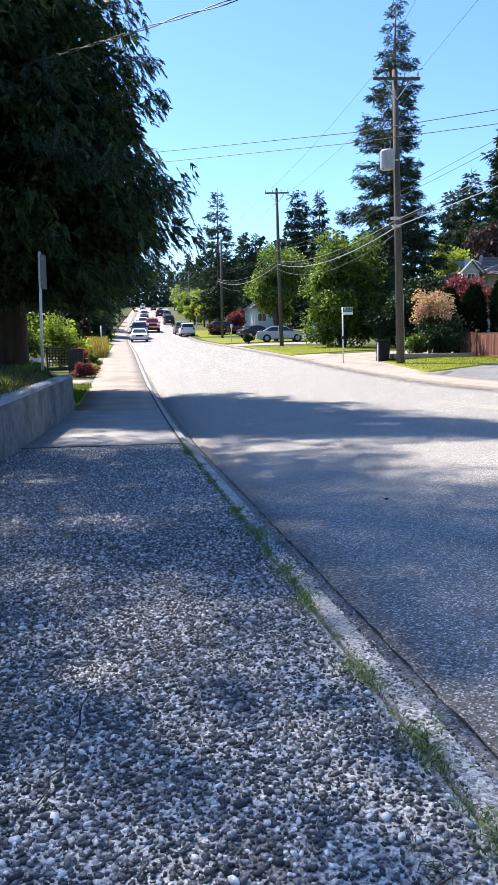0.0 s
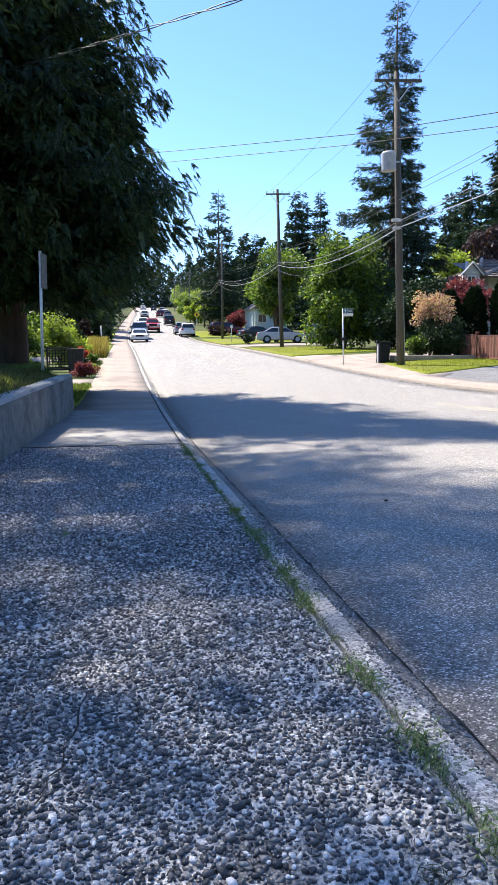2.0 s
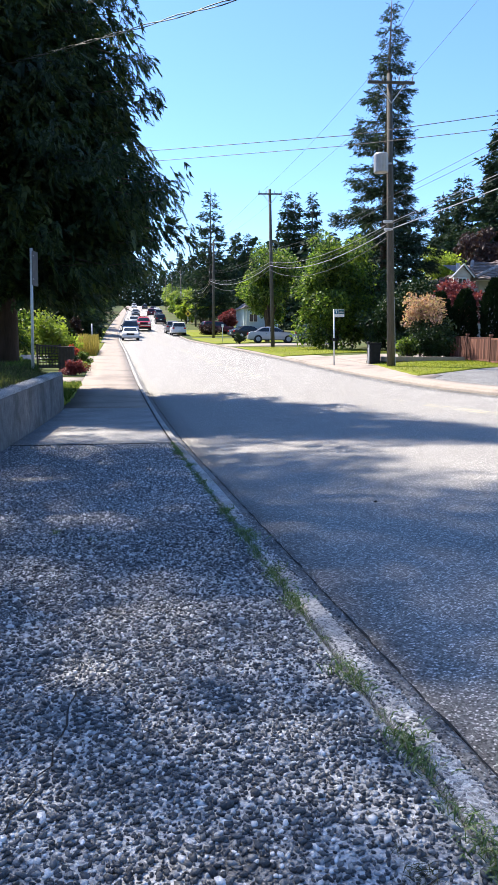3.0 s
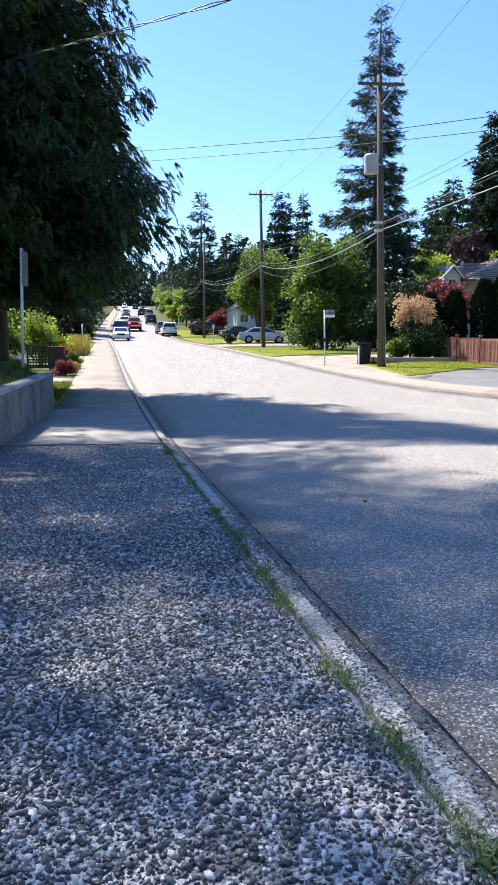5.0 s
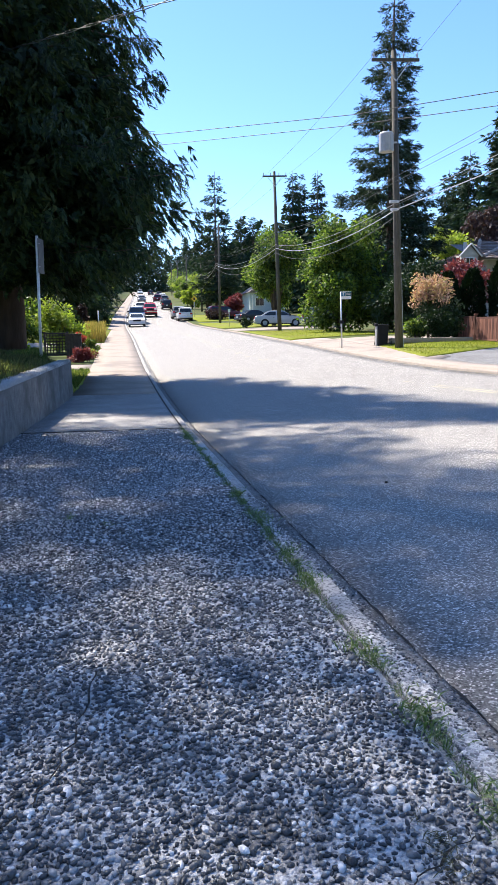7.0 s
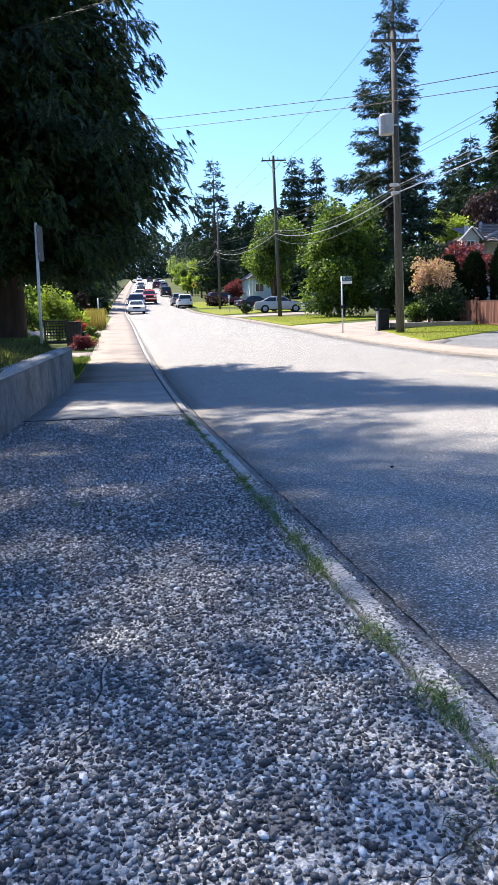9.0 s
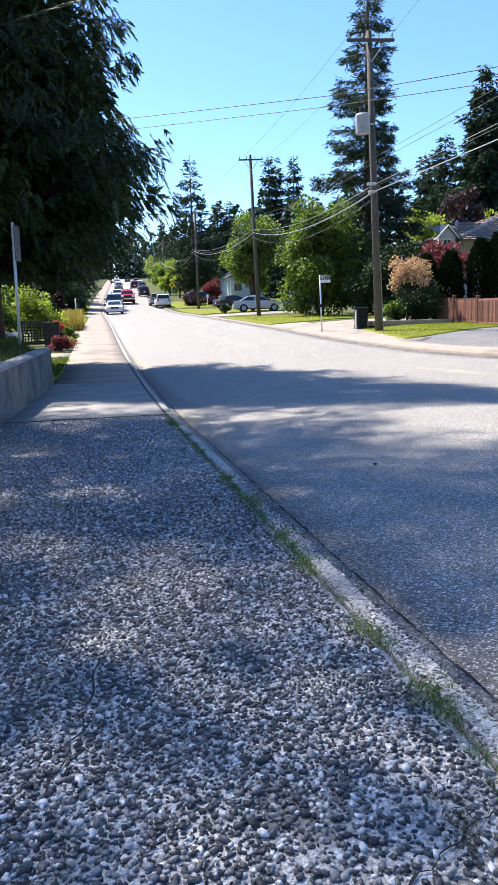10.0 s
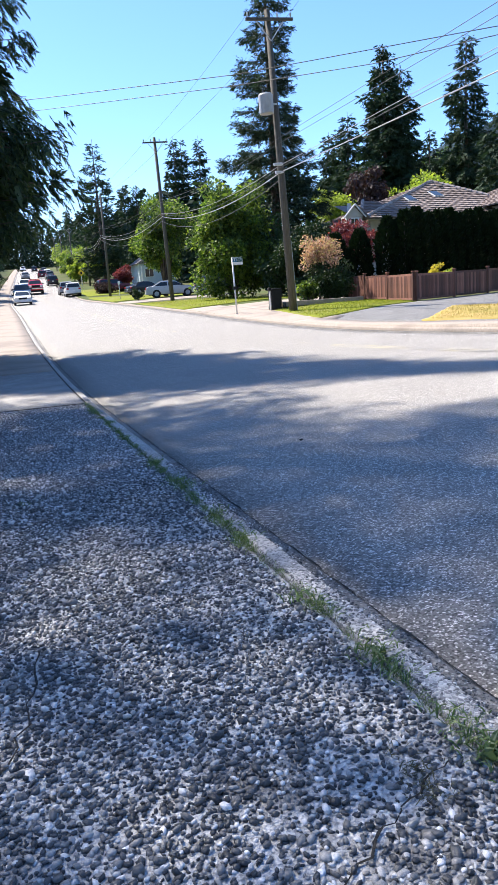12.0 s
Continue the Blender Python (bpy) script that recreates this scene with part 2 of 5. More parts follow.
def part(name, shape, mat, parent=None, label="", smooth=False, kind=""):
    """Links a bmesh (or a mesh) as one object, under parent."""
    if isinstance(shape, bmesh.types.BMesh):
        me = bpy.data.meshes.new(name)
        shape.to_mesh(me)
        shape.free()
    else:
        me = shape
    finish(me, mat, smooth)
    ob = new(name, me)
    if parent:
        ob.parent = parent
    return tagged(ob, label, kind=kind)


def thing(name, place, label, category, group="", turn=0.0):
    ob = new(name)
    ob.empty_display_size = 0.2
    ob.matrix_basis = pose(*place, 0, 0, turn)
    return tagged(ob, label, category, group)


def box(size, at=(0, 0, 0), bevel=0.0, turn=(0, 0, 0), bm=None, taper=1.0):
    bm = bm or bmesh.new()
    m = pose(*at, *turn)
    vs = bmesh.ops.create_cube(bm, size=1.0)["verts"]
    for v in vs:
        k = taper if v.co.z > 0 else 1.0
        v.co = m @ Vector((v.co.x * size[0] * k, v.co.y * size[1] * k, v.co.z * size[2]))
    if bevel:
        es = list({e for v in vs for e in v.link_edges})
        bmesh.ops.bevel(bm, geom=es, offset=bevel, segments=2, affect="EDGES", profile=0.5)
    return bm


def tube(points, radii, seg=8, bm=None, cap=True):
    """A tapered tube along points."""
    bm = bm or bmesh.new()
    pts = [Vector(p) for p in points]
    rings = []
    for i, p in enumerate(pts):
        d = (pts[min(i + 1, len(pts) - 1)] - pts[max(i - 1, 0)]).normalized()
        side = d.cross(Vector((0, 0, 1)) if abs(d.z) < 0.9 else Vector((1, 0, 0))).normalized()
        up = side.cross(d)
        rings.append([bm.verts.new(p + (side * math.cos(a) + up * math.sin(a)) * radii[i]) for a in (2 * math.pi * k / seg for k in range(seg))])
    for a, b in zip(rings, rings[1:]):
        for k in range(seg):
            bm.faces.new((a[k], a[(k + 1) % seg], b[(k + 1) % seg], b[k]))
    if cap:
        bm.faces.new(rings[0])
        bm.faces.new(rings[-1][::-1])
    bmesh.ops.recalc_face_normals(bm, faces=bm.faces)
    return bm


def quads(name, v):
    """A mesh of loose quads from an array of n x 4 x 3."""
    n = len(v)
    me = bpy.data.meshes.new(name)
    me.vertices.add(4 * n)
    me.vertices.foreach_set("co", np.ascontiguousarray(v, np.float32).ravel())
    me.loops.add(4 * n)
    me.loops.foreach_set("vertex_index", np.arange(4 * n, dtype=np.int32))
    me.polygons.add(n)
    me.polygons.foreach_set("loop_start", np.arange(0, 4 * n, 4, dtype=np.int32))
    me.polygons.foreach_set("loop_total", np.full(n, 4, np.int32))
    me.update(calc_edges=True)
    return me


def slivers(name, v):
    """A mesh of loose triangles from an array of n x 3 x 3."""
    n = len(v)
    me = bpy.data.meshes.new(name)
    me.vertices.add(3 * n)
    me.vertices.foreach_set("co", np.ascontiguousarray(v, np.float32).ravel())
    me.loops.add(3 * n)
    me.loops.foreach_set("vertex_index", np.arange(3 * n, dtype=np.int32))
    me.polygons.add(n)
    me.polygons.foreach_set("loop_start", np.arange(0, 3 * n, 3, dtype=np.int32))
    me.polygons.foreach_set("loop_total", np.full(n, 3, np.int32))
    me.update(calc_edges=True)
    return me


def unit(v):
    return v / np.maximum(np.linalg.norm(v, axis=-1, keepdims=True), 1e-9)


def leaves(at, along, length, width):
    """Leaf quads, kite-shaped: at n x 3, along n x 3; length and width n."""
    along = unit(along)
    side = unit(np.cross(along, unit(rng.normal(size=at.shape))))
    l, w = length[:, None], width[:, None]
    return np.stack([at, at + along * l * 0.45 + side * w * 0.5, at + along * l, at + along * l * 0.45 - side * w * 0.5], 1)


def fronds(at, along, length, count, slim, reach=0.55):
    """Feathery fronds: needles to both sides of an axis, count to a frond."""
    d = unit(along)
    side = unit(np.cross(d, unit(rng.normal(size=at.shape))))
    out = []
    for j in range(count):
        u = (j + 0.5) / count
        s = 1 if j % 2 else -1
        p = at + d * (length * u * 0.8)[:, None]
        a = unit(d + side * s * (0.75 - 0.5 * u) + rng.normal(size=at.shape) * 0.12)
        ln = length * reach * (1 - 0.36 * u) * rng.uniform(0.7, 1.2, len(at))
        w = unit(np.cross(a, np.cross(d, side) + rng.normal(size=at.shape) * 0.5)) * (ln * slim * 0.5)[:, None]
        out.append(np.stack([p + w, p - w, p + a * ln[:, None]], 1))
    return np.concatenate(out)


# ---- lie of the land ----
PY = np.array([-60, -20, 0, 5, 10, 15, 20, 25, 35, 50, 68, 85, 100, 150, 250, 350, 600, 3000.0])
PZ = np.array([3.0, 1.1, -0.025, -0.245, -0.45, -0.565, -0.60, -0.55, -0.32, 0.10, 0.45, 0.85, 1.5, 4.5, 10.5, 16.0, 24, 40])
PM = np.gradient(PZ, PY)


def along_road(y):
    i = np.clip(np.searchsorted(PY, y) - 1, 0, len(PY) - 2)
    h = PY[i + 1] - PY[i]
    u = (y - PY[i]) / h
    return (2 * u**3 - 3 * u**2 + 1) * PZ[i] + (u**3 - 2 * u * u + u) * h * PM[i] + (3 * u * u - 2 * u**3) * PZ[i + 1] + (u**3 - u * u) * h * PM[i + 1]


CROSS_Y = [-60, 0, 5, 10, 15, 20, 25, 35, 50, 68, 85, 100, 150]
CROSS = [0.034, 0.034, 0.0284, 0.028, 0.034, 0.038, 0.039, 0.037, 0.019, 0.0125, 0.006, 0.012, 0.0]


def lie(x, y):
    """Height of the pavement plane that carries the whole street."""
    return along_road(y) + np.interp(y, CROSS_Y, CROSS) * np.clip(x - 0.71, 0, 8.2)


def wall_top(y):
    return 0.215 - 0.007 * (y - 8.5)


def wall_face(y):
    """The wall draws in towards the street a little."""
    return -1.29 + 0.030 * (y - 8.5)


def bend(y):
    """The street drifts to the right far off."""
    return np.interp(y, [0, 18, 30, 45, 83, 110, 350, 3000], [0, 0, -0.05, -0.12, -0.4, -0.35, 6.0, 60.0])


def flare(x, y):
    """Drift of the street, and the far kerb's swing outwards at the side drive."""
    return bend(y) + np.interp(y, [-14, 8, 13, 15, 18, 23], [3.4, 2.0, 0.95, 0.5, 0.08, 0]) * np.clip((x - 5) / 3.16, 0, 1)


def verge(x, y):
    """Height of the land beside the street."""
    base = lie(x, y)
    right = base - 0.01 + np.interp(y, [0, 35, 55], [0.05, 0.05, 0.012]) * np.clip(x - 8.5 - bend(y), 0, 4) + 0.015 * np.clip(x - 20, 0, 100)
    raised = wall_top(y) - 0.04 + 0.22 * np.clip(-1.45 - x, 0, 0.5) + 0.04 * np.clip(-2.1 - x, 0, 8)
    level = base - 0.02 + 0.02 * np.clip(-1.6 - x, 0, 40)
    brink = 15.4 + 6.0 * np.clip(-1.5 - x, 0, 1)
    k = np.clip((y - brink) / 1.2, 0, 1)
    left = raised * (1 - k) + level * k
    return np.where(x > 4, right, left)


def land(x, y):
    return float(verge(np.float64(x), np.float64(y)))


def sheet(name, xs, ys, height, mat, thick=0.0, kind="structure", label="", category="", shift=None, smooth=True):
    """A sheet over a grid of x and y, with a height for each, and a skirt if it is thick."""
    X, Y = np.meshgrid(xs, ys)
    Z = height(X, Y)
    if shift is not None:
        X = X + (shift(X, Y) if shift is flare else shift(Y))
    bm = bmesh.new()
    V = [[bm.verts.new((X[j, i], Y[j, i], Z[j, i])) for i in range(len(xs))] for j in range(len(ys))]
    for j in range(len(ys) - 1):
        for i in range(len(xs) - 1):
            bm.faces.new((V[j][i], V[j][i + 1], V[j + 1][i + 1], V[j + 1][i]))
    if thick:
        rim = [e for e in bm.edges if e.is_boundary]
        made = bmesh.ops.extrude_edge_only(bm, edges=rim)["geom"]
        for v in made:
            if isinstance(v, bmesh.types.BMVert):
                v.co.z -= thick
    ob = part(name, bm, mat, smooth=smooth)
    return tagged(ob, label, category, kind=kind)


# ---- the street ----
YS = np.concatenate([np.arange(-14, 30, 0.5), np.arange(30, 70, 2.0), np.arange(70, 160, 5.0), np.arange(160, 620, 20.0)])
FARY = np.concatenate([[-400, -200, -100, -60, -40, -25], YS, [800, 1200, 2000, 3000]])
LEFT_X = np.array([-900, -400, -200, -100, -60, -40, -25, -15, -10, -7, -5, -4, -3.2, -2.6, -2.1, -1.8, -1.6, -1.44])
RIGHT_X = np.array([8.42, 9.0, 9.6, 10.5, 12, 14, 17, 20, 23, 28, 35, 45, 60, 100, 200, 400, 900])


def ground_height(X, Y):
    inner = (X > -1.42) & (X < 8.40)
    return np.where(inner, lie(X, Y) - 0.45, verge(X + bend(Y), Y))


sheet("ground", np.concatenate([LEFT_X, [-1.41, 0.5, 4, 8.38], RIGHT_X]), FARY, ground_height, M["ground"], label="dark earth and rough grass under the whole street", category="ground", shift=flare)

ROAD_X = np.array([0.885, 1.3, 2.5, 3.5, 4.40, 4.50, 4.62, 4.72, 5.5, 6.4, 7.7, 8.16])


def road_height(X, Y):
    crown = 0.05 * (1 - ((X - 4.5) / 3.65) ** 2)
    return lie(X, Y) - 0.10 + crown


sheet("road", ROAD_X, YS, road_height, M["asphalt"], 0.2, label="pale sun-bleached asphalt street with tree shade", category="road", shift=flare)


def swing(y):
    """The centre line follows the far kerb outwards at the side drive."""
    return np.interp(y, [8, 11.5, 15, 17.5, 26, 33], [2.4, 2.0, 1.5, 1.05, 0.4, 0])


for x0, x1 in ((4.40, 4.50), (4.62, 4.72)):
    sheet("road_line", np.linspace(x0, x1, 2), YS[YS > 8], lambda X, Y: road_height(X + 0.8 * swing(Y), Y) + 0.003, M["yellow_line"], label="faded yellow centre line painted on the street", category="road marking", shift=lambda Y: bend(Y) + swing(Y))


def kerb(name, x0, side, y0, y1, label, mat):
    """A rolled kerb with its gutter; side +1 where the street lies to the right."""
    prof = [(0, -0.005), (0.015, 0.008), (0.075, 0.004), (0.10, -0.02), (0.115, -0.07), (0.12, -0.3), (0.0, -0.3)]
    bm = bmesh.new()
    rows = []
    for y in YS[(YS >= y0) & (YS <= y1)]:
        row = []
        for px, pz in prof:
            x = x0 + side * px
            row.append(bm.verts.new((x + float(flare(x, y)) + 0.006 * noise.noise((x * 9, y * 3, 0)), y, float(lie(np.float64(x), y)) + pz + 0.006 * noise.noise((x * 7, y * 2.2, 5)))))
        rows.append(row)
    for a, b in zip(rows, rows[1:]):
        for k in range(len(prof)):
            bm.faces.new((a[k], a[(k + 1) % len(prof)], b[(k + 1) % len(prof)], b[k]))
    bmesh.ops.recalc_face_normals(bm, faces=bm.faces)
    return tagged(part(name, bm, mat), label, "kerb", kind="structure")


kerb("kerb_left", 0.66, 1, -14, 600, "weathered rolled concrete kerb with gritty top", M["kerb_top"])
kerb("kerb_right", 8.40, -1, -14, 600, "pale concrete kerb along the sunny verge", M["concrete"])
sheet("gutter_left", np.array([0.776, 0.81, 0.845, 0.868]), YS, lambda X, Y: lie(X, Y) - 0.075 - 0.12 * (X - 0.776), M["gutter"], 0.2, label="dark gritty concrete gutter strip under the kerb", category="gutter", shift=bend)
sheet("gutter_right", np.array([8.172, 8.22, 8.275]), YS, lambda X, Y: lie(X, Y) - 0.08, M["gutter"], 0.2, label="concrete gutter strip under the far kerb", category="gutter", shift=flare)
SX = np.array([-1.40, -0.9, -0.3, 0.2, 0.6, 0.645])
NX = np.array([-1.90, -1.5, -0.9, -0.3, 0.2, 0.6, 0.645])
sheet("pavement_behind", NX, YS[YS <= 0.5], lambda X, Y: lie(X, Y) - 0.004, M["aggregate"], 0.3, label="exposed-aggregate concrete pavement in tree shade", category="pavement")
sheet("pavement_near", NX, YS[(YS >= 0.5) & (YS <= 4.0)], lambda X, Y: lie(X, Y) - 0.006, M["mortar"], 0.3, label="worn exposed-aggregate concrete pavement in tree shade", category="pavement")
sheet("pavement_middle", NX, YS[(YS >= 4.0) & (YS <= 9.0)], lambda X, Y: lie(X, Y) - 0.004, M["aggregate"], 0.3, label="exposed-aggregate concrete pavement in tree shade", category="pavement")
sheet("pavement_far", SX, np.concatenate([[9.02], YS[(YS > 9.0) & (YS <= 15.5)]]), lambda X, Y: lie(X, Y) + 0.002, M["concrete_fine"], 0.3, label="pale concrete pavement running along the street", category="pavement", shift=bend)
sheet("pavement_further", np.array([-1.12, -0.5, 0.2, 0.645]), YS[YS >= 15.5], lambda X, Y: lie(X, Y) + 0.002, M["concrete"], 0.3, label="narrower pale concrete pavement in the sun", category="pavement", shift=bend)

# retaining wall
bm = bmesh.new()
for y0, y1 in ((-14, 5.0), (5.01, 11.6), (11.615, 15.4)):
    vs = []
    for y in np.linspace(y0, y1, 12):
        t, b = wall_top(y), float(along_road(y)) - 0.25
        vs.append([bm.verts.new((wall_face(y) + x, y, z)) for x, z in ((0.0, b), (-0.012, t - 0.02), (-0.026, t), (-0.236, t), (-0.25, t - 0.02), (-0.25, b))])
    for a, c in zip(vs, vs[1:]):
        for k in range(6):
            bm.faces.new((a[k], a[(k + 1) % 6], c[(k + 1) % 6], c[k]))
    bm.faces.new(vs[0])
    bm.faces.new(vs[-1])
bmesh.ops.recalc_face_normals(bm, faces=bm.faces)
tagged(part("wall_garden", bm, M["wall_concrete"]), "low grey concrete retaining wall beside the pavement", "wall", kind="structure")


bm = bmesh.new()
rows = []
for y in np.arange(-13.9, 15.36, 0.12):
    t = wall_top(y)
    rows.append([bm.verts.new((wall_face(y) + x + 0.008 * noise.noise((x * 20, y * 6, 2)), y, z + 0.010 * noise.noise((x * 30, y * 9, 4)))) for x, z in ((-0.004, t - 0.035), (-0.014, t + 0.012), (-0.07, t + 0.022), (-0.15, t + 0.02), (-0.24, t + 0.012), (-0.254, t - 0.03))])
for a, c in zip(rows, rows[1:]):
    for k in range(5):
        bm.faces.new((a[k], a[k + 1], c[k + 1], c[k]))
bm.faces.new(rows[-1])
bmesh.ops.recalc_face_normals(bm, faces=bm.faces)
cap = part("wall_cap", bm, M["kerb_top"], bpy.data.objects["wall_garden"], "rough pebbly cap of the wall", smooth=True)


# ---- trees ----
def conifer(name, place, height, radius, label, group, mat, clear=0.08, whorls=40, per=7, sprays=26, size=0.35, droop=0.35, sub=3, seed=1,
            trunk=0.25, shape=0.8, wild=0.25, slim=0.26, hang=2.2, fuzz=0.04, fine=0, thin=0.0):
    """A conifer: tapered trunk, whorls of drooping limbs, and hanging sprays of foliage along each limb."""
    global rng
    rng = np.random.default_rng(seed)
    tree = thing(name, place, label, "tree", group)
    bm = tube([(0, 0, -0.4), (0.02, 0, height * 0.3), (-0.03, 0.02, height * 0.65), (0, 0, height * 0.995)], [trunk * 1.25, trunk, trunk * 0.55, 0.02], 9)
    limbs = bmesh.new()
    at, al, ln, ou = [], [], [], []
    for i in range(whorls):
        f = clear + (1 - clear) * (i + rng.uniform(-0.4, 0.4)) / whorls
        f = min(max(f, clear), 0.995)
        n = max(3, int(per * (1 - 0.45 * f)))
        a0 = rng.uniform(0, 6.28)
        reach = radius * ((1 - f) ** shape) + 0.12
        if f < clear + 0.1:
            reach *= 0.5 + 5.0 * (f - clear)
        for k in range(n):
            a = a0 + 6.283 * k / n + rng.uniform(-0.35, 0.35)
            r = reach * rng.uniform(1 - wild * 1.4, 1 + wild * 0.6)
            out = np.array([math.cos(a), math.sin(a), 0.0])
            s = np.linspace(0, 1, 6)
            sag = droop * r * (-(s ** 1.3) + 0.55 * s ** 3)
            pts = np.outer(s * r, out) + np.stack([0 * s, 0 * s, f * height + sag + 0.25 * r * s * (f ** 2)], 1)
            if r > 0.5:
                tube([tuple(p) for p in pts[[0, 2, 4, 5]]], [0.028 * r ** 0.5, 0.02 * r ** 0.5, 0.012, 0.005], 4, limbs, False)
            m = max(5, int(sprays * r / radius * rng.uniform(0.75, 1.25) * (1 - thin * min(1, max(0, (f - 0.3) / 0.2)))))
            u = rng.uniform(0.12, 1.0, m) ** 0.75
            p = np.stack([np.interp(u, s, pts[:, c]) for c in range(3)], 1)
            side = np.array([-out[1], out[0], 0])
            w = rng.normal(size=m) * 0.17 * r * (1.15 - u)
            p = p + np.outer(w, side) + np.stack([0 * u, 0 * u, -np.abs(w) * 0.35 + rng.normal(size=m) * fuzz * r], 1)
            at.append(p + rng.normal(size=p.shape) * size * 0.2)
            d = np.outer(np.full(m, 0.75), out) + np.outer(np.sign(w) * rng.uniform(0.1, 0.9, m), side) + rng.normal(size=p.shape) * 0.3
            d[:, 2] -= droop * hang * rng.uniform(0.3, 1.2, m)
            al.append(d)
            ou.append(u * r / (reach + 0.01) + rng.normal(size=m) * 0.08)
            ln.append(size * rng.uniform(0.6, 1.3, m) * (0.55 + 0.45 * r / radius))
    at, al, ln = np.concatenate(at), np.concatenate(al), np.concatenate(ln)
    part("trunk", bm, M["cedar_bark"] if mat is M["cedar"] else M["bark"], tree, smooth=True)
    part("branching", limbs, M["bark"], tree, kind="stuff")
    if fine:
        k = np.concatenate(ou) > 0.74
        al[k] += np.array([0, 0, -0.5])
        v = np.concatenate([fronds(at[k], al[k], ln[k] * 1.3, fine, slim, 0.36), fronds(at[~k], al[~k], ln[~k] * 1.55, 5, slim * 1.5)])
    else:
        v = fronds(at, al, ln, sub, slim)
    part("foliage", slivers("foliage", v), mat, tree, kind="stuff", smooth=False)
    return tree


def broadleaf(name, place, height, radius, label, group, mat, clumps=40, per=260, size=0.16, clear=0.2, seed=1, trunk=0.16, squash=1.0, stems=7, core=None,
              category="tree", hang=0.0):
    """A broad-leaved tree or bush: trunk, forking limbs and clumps of leaves spread over an uneven crown."""
    global rng
    rng = np.random.default_rng(seed)
    tree = thing(name, place, label, category, group)
    mid = height * (clear + (1 - clear) * 0.5)
    half = height * (1 - clear) * 0.5
    cen = []
    for i in range(clumps):
        d = unit(rng.normal(size=3))
        k = rng.uniform(0.35, 0.92) if i % 4 else rng.uniform(0, 0.5)
        q = d * k
        taper = 1.0 - 0.22 * q[2]
        cen.append(np.array([q[0] * radius * taper, q[1] * radius * squash * taper, mid + q[2] * half]))
    cen = np.array(cen)
    if trunk:
        bm = tube([(0, 0, -0.3), (0.03, 0.02, height * clear * 0.6), (0, 0, mid)], [trunk * 1.3, trunk, trunk * 0.5], 8)
        limbs = bmesh.new()
        for i in range(stems * 2):
            c = cen[i % len(cen)]
            z0 = height * clear * rng.uniform(0.5, 1.2)
            tube([(0, 0, z0), tuple(c * np.array([0.45, 0.45, 0.4]) + np.array([0, 0, z0 * 0.5])), tuple(c)], [trunk * 0.5, trunk * 0.3, 0.015], 5, limbs, False)
        part("trunk", bm, M["bark"], tree, smooth=True)
        part("branching", limbs, M["bark"], tree, kind="stuff")
    at, al = [], []
    for c in cen:
        rr = radius * rng.uniform(0.20, 0.40)
        d = unit(rng.normal(size=(per, 3)))
        rad = rr * rng.uniform(0.45, 1.08, (per, 1))
        p = c + d * rad * np.array([1, 1, 0.8])
        at.append(p)
        al.append(d * 0.8 + rng.normal(size=d.shape) * 0.6 + np.array([0, 0, -0.35 - hang]))
    at, al = np.concatenate(at), np.concatenate(al)
    at[:, 2] = np.maximum(at[:, 2], 0.03)
    ln = size * rng.uniform(0.6, 1.3, len(at))
    part("foliage", quads("foliage", leaves(at, al, ln, ln * 0.62)), mat, tree, kind="stuff")
    return tree


def on(x, y, dz=0.0):
    return (x, y, land(x, y) + dz)


# cedars beside the pavement, whose shade covers it
CEDARS = "cedars by the pavement"
conifer("cedar_tree", on(-2.9, 19.8), 21.5, 6.1, "huge dark cedar with drooping sprays on the lawn", CEDARS, M["cedar"], 0.105, 60, 12, 265, 0.35, 0.46, 7, 3, 0.34, 1.12, 0.26, 0.35, fine=10, thin=0.62)
conifer("cedar_tree", on(-4.4, 12.9), 21, 4.9, "huge dark cedar with drooping sprays on the lawn", CEDARS, M["cedar"], 0.28, 38, 9, 185, 0.33, 0.42, 5, 5, 0.36, 0.72, 0.3, 0.36)
conifer("cedar_tree", on(-5.6, 7.0), 20, 5.0, "huge dark cedar with drooping sprays on the lawn", CEDARS, M["cedar"], 0.28, 36, 9, 120, 0.35, 0.42, 5, 6, 0.40, 0.72, 0.3, 0.33)

# spruce behind the first pole, and the leafy trees
conifer("spruce_tree", on(19.2, 52.0), 24.2, 4.5, "tall narrow spruce with layered drooping branches", "conifers", M["spruce"], 0.05, 31, 10, 200, 0.56, 0.36, 6, 11, 0.3, 0.80, 0.36, 0.27, 0.9, 0.022)
GREEN = "leafy street trees"
broadleaf("leafy_tree", on(13.5, 45.0), 7.6, 2.75, "round leafy green tree, sunlit on one flank", GREEN, M["leaf"], 150, 360, 0.20, -0.03, 21, 0.2)
broadleaf("leafy_tree", on(14.5, 71.0), 9.8, 3.3, "leafy green tree behind the driveway cars", GREEN, M["leaf"], 60, 330, 0.26, 0.14, 22, 0.2)
broadleaf("leafy_tree", on(17.2, 44.0), 5.2, 2.9, "dense dark green bush under the spruce", GREEN, M["leaf_dark"], 40, 300, 0.2, 0.02, 23, 0.1)
broadleaf("leafy_tree", on(15.9, 40.5), 3.4, 2.0, "dense dark green bush under the spruce", GREEN, M["leaf_dark"], 30, 260, 0.18, 0.02, 24, 0.1)
broadleaf("leafy_tree", on(20.0, 44.0), 3.4, 2.2, "dense dark green bush beside the house", GREEN, M["leaf_dark"], 40, 300, 0.22, 0.02, 25, 0.1)
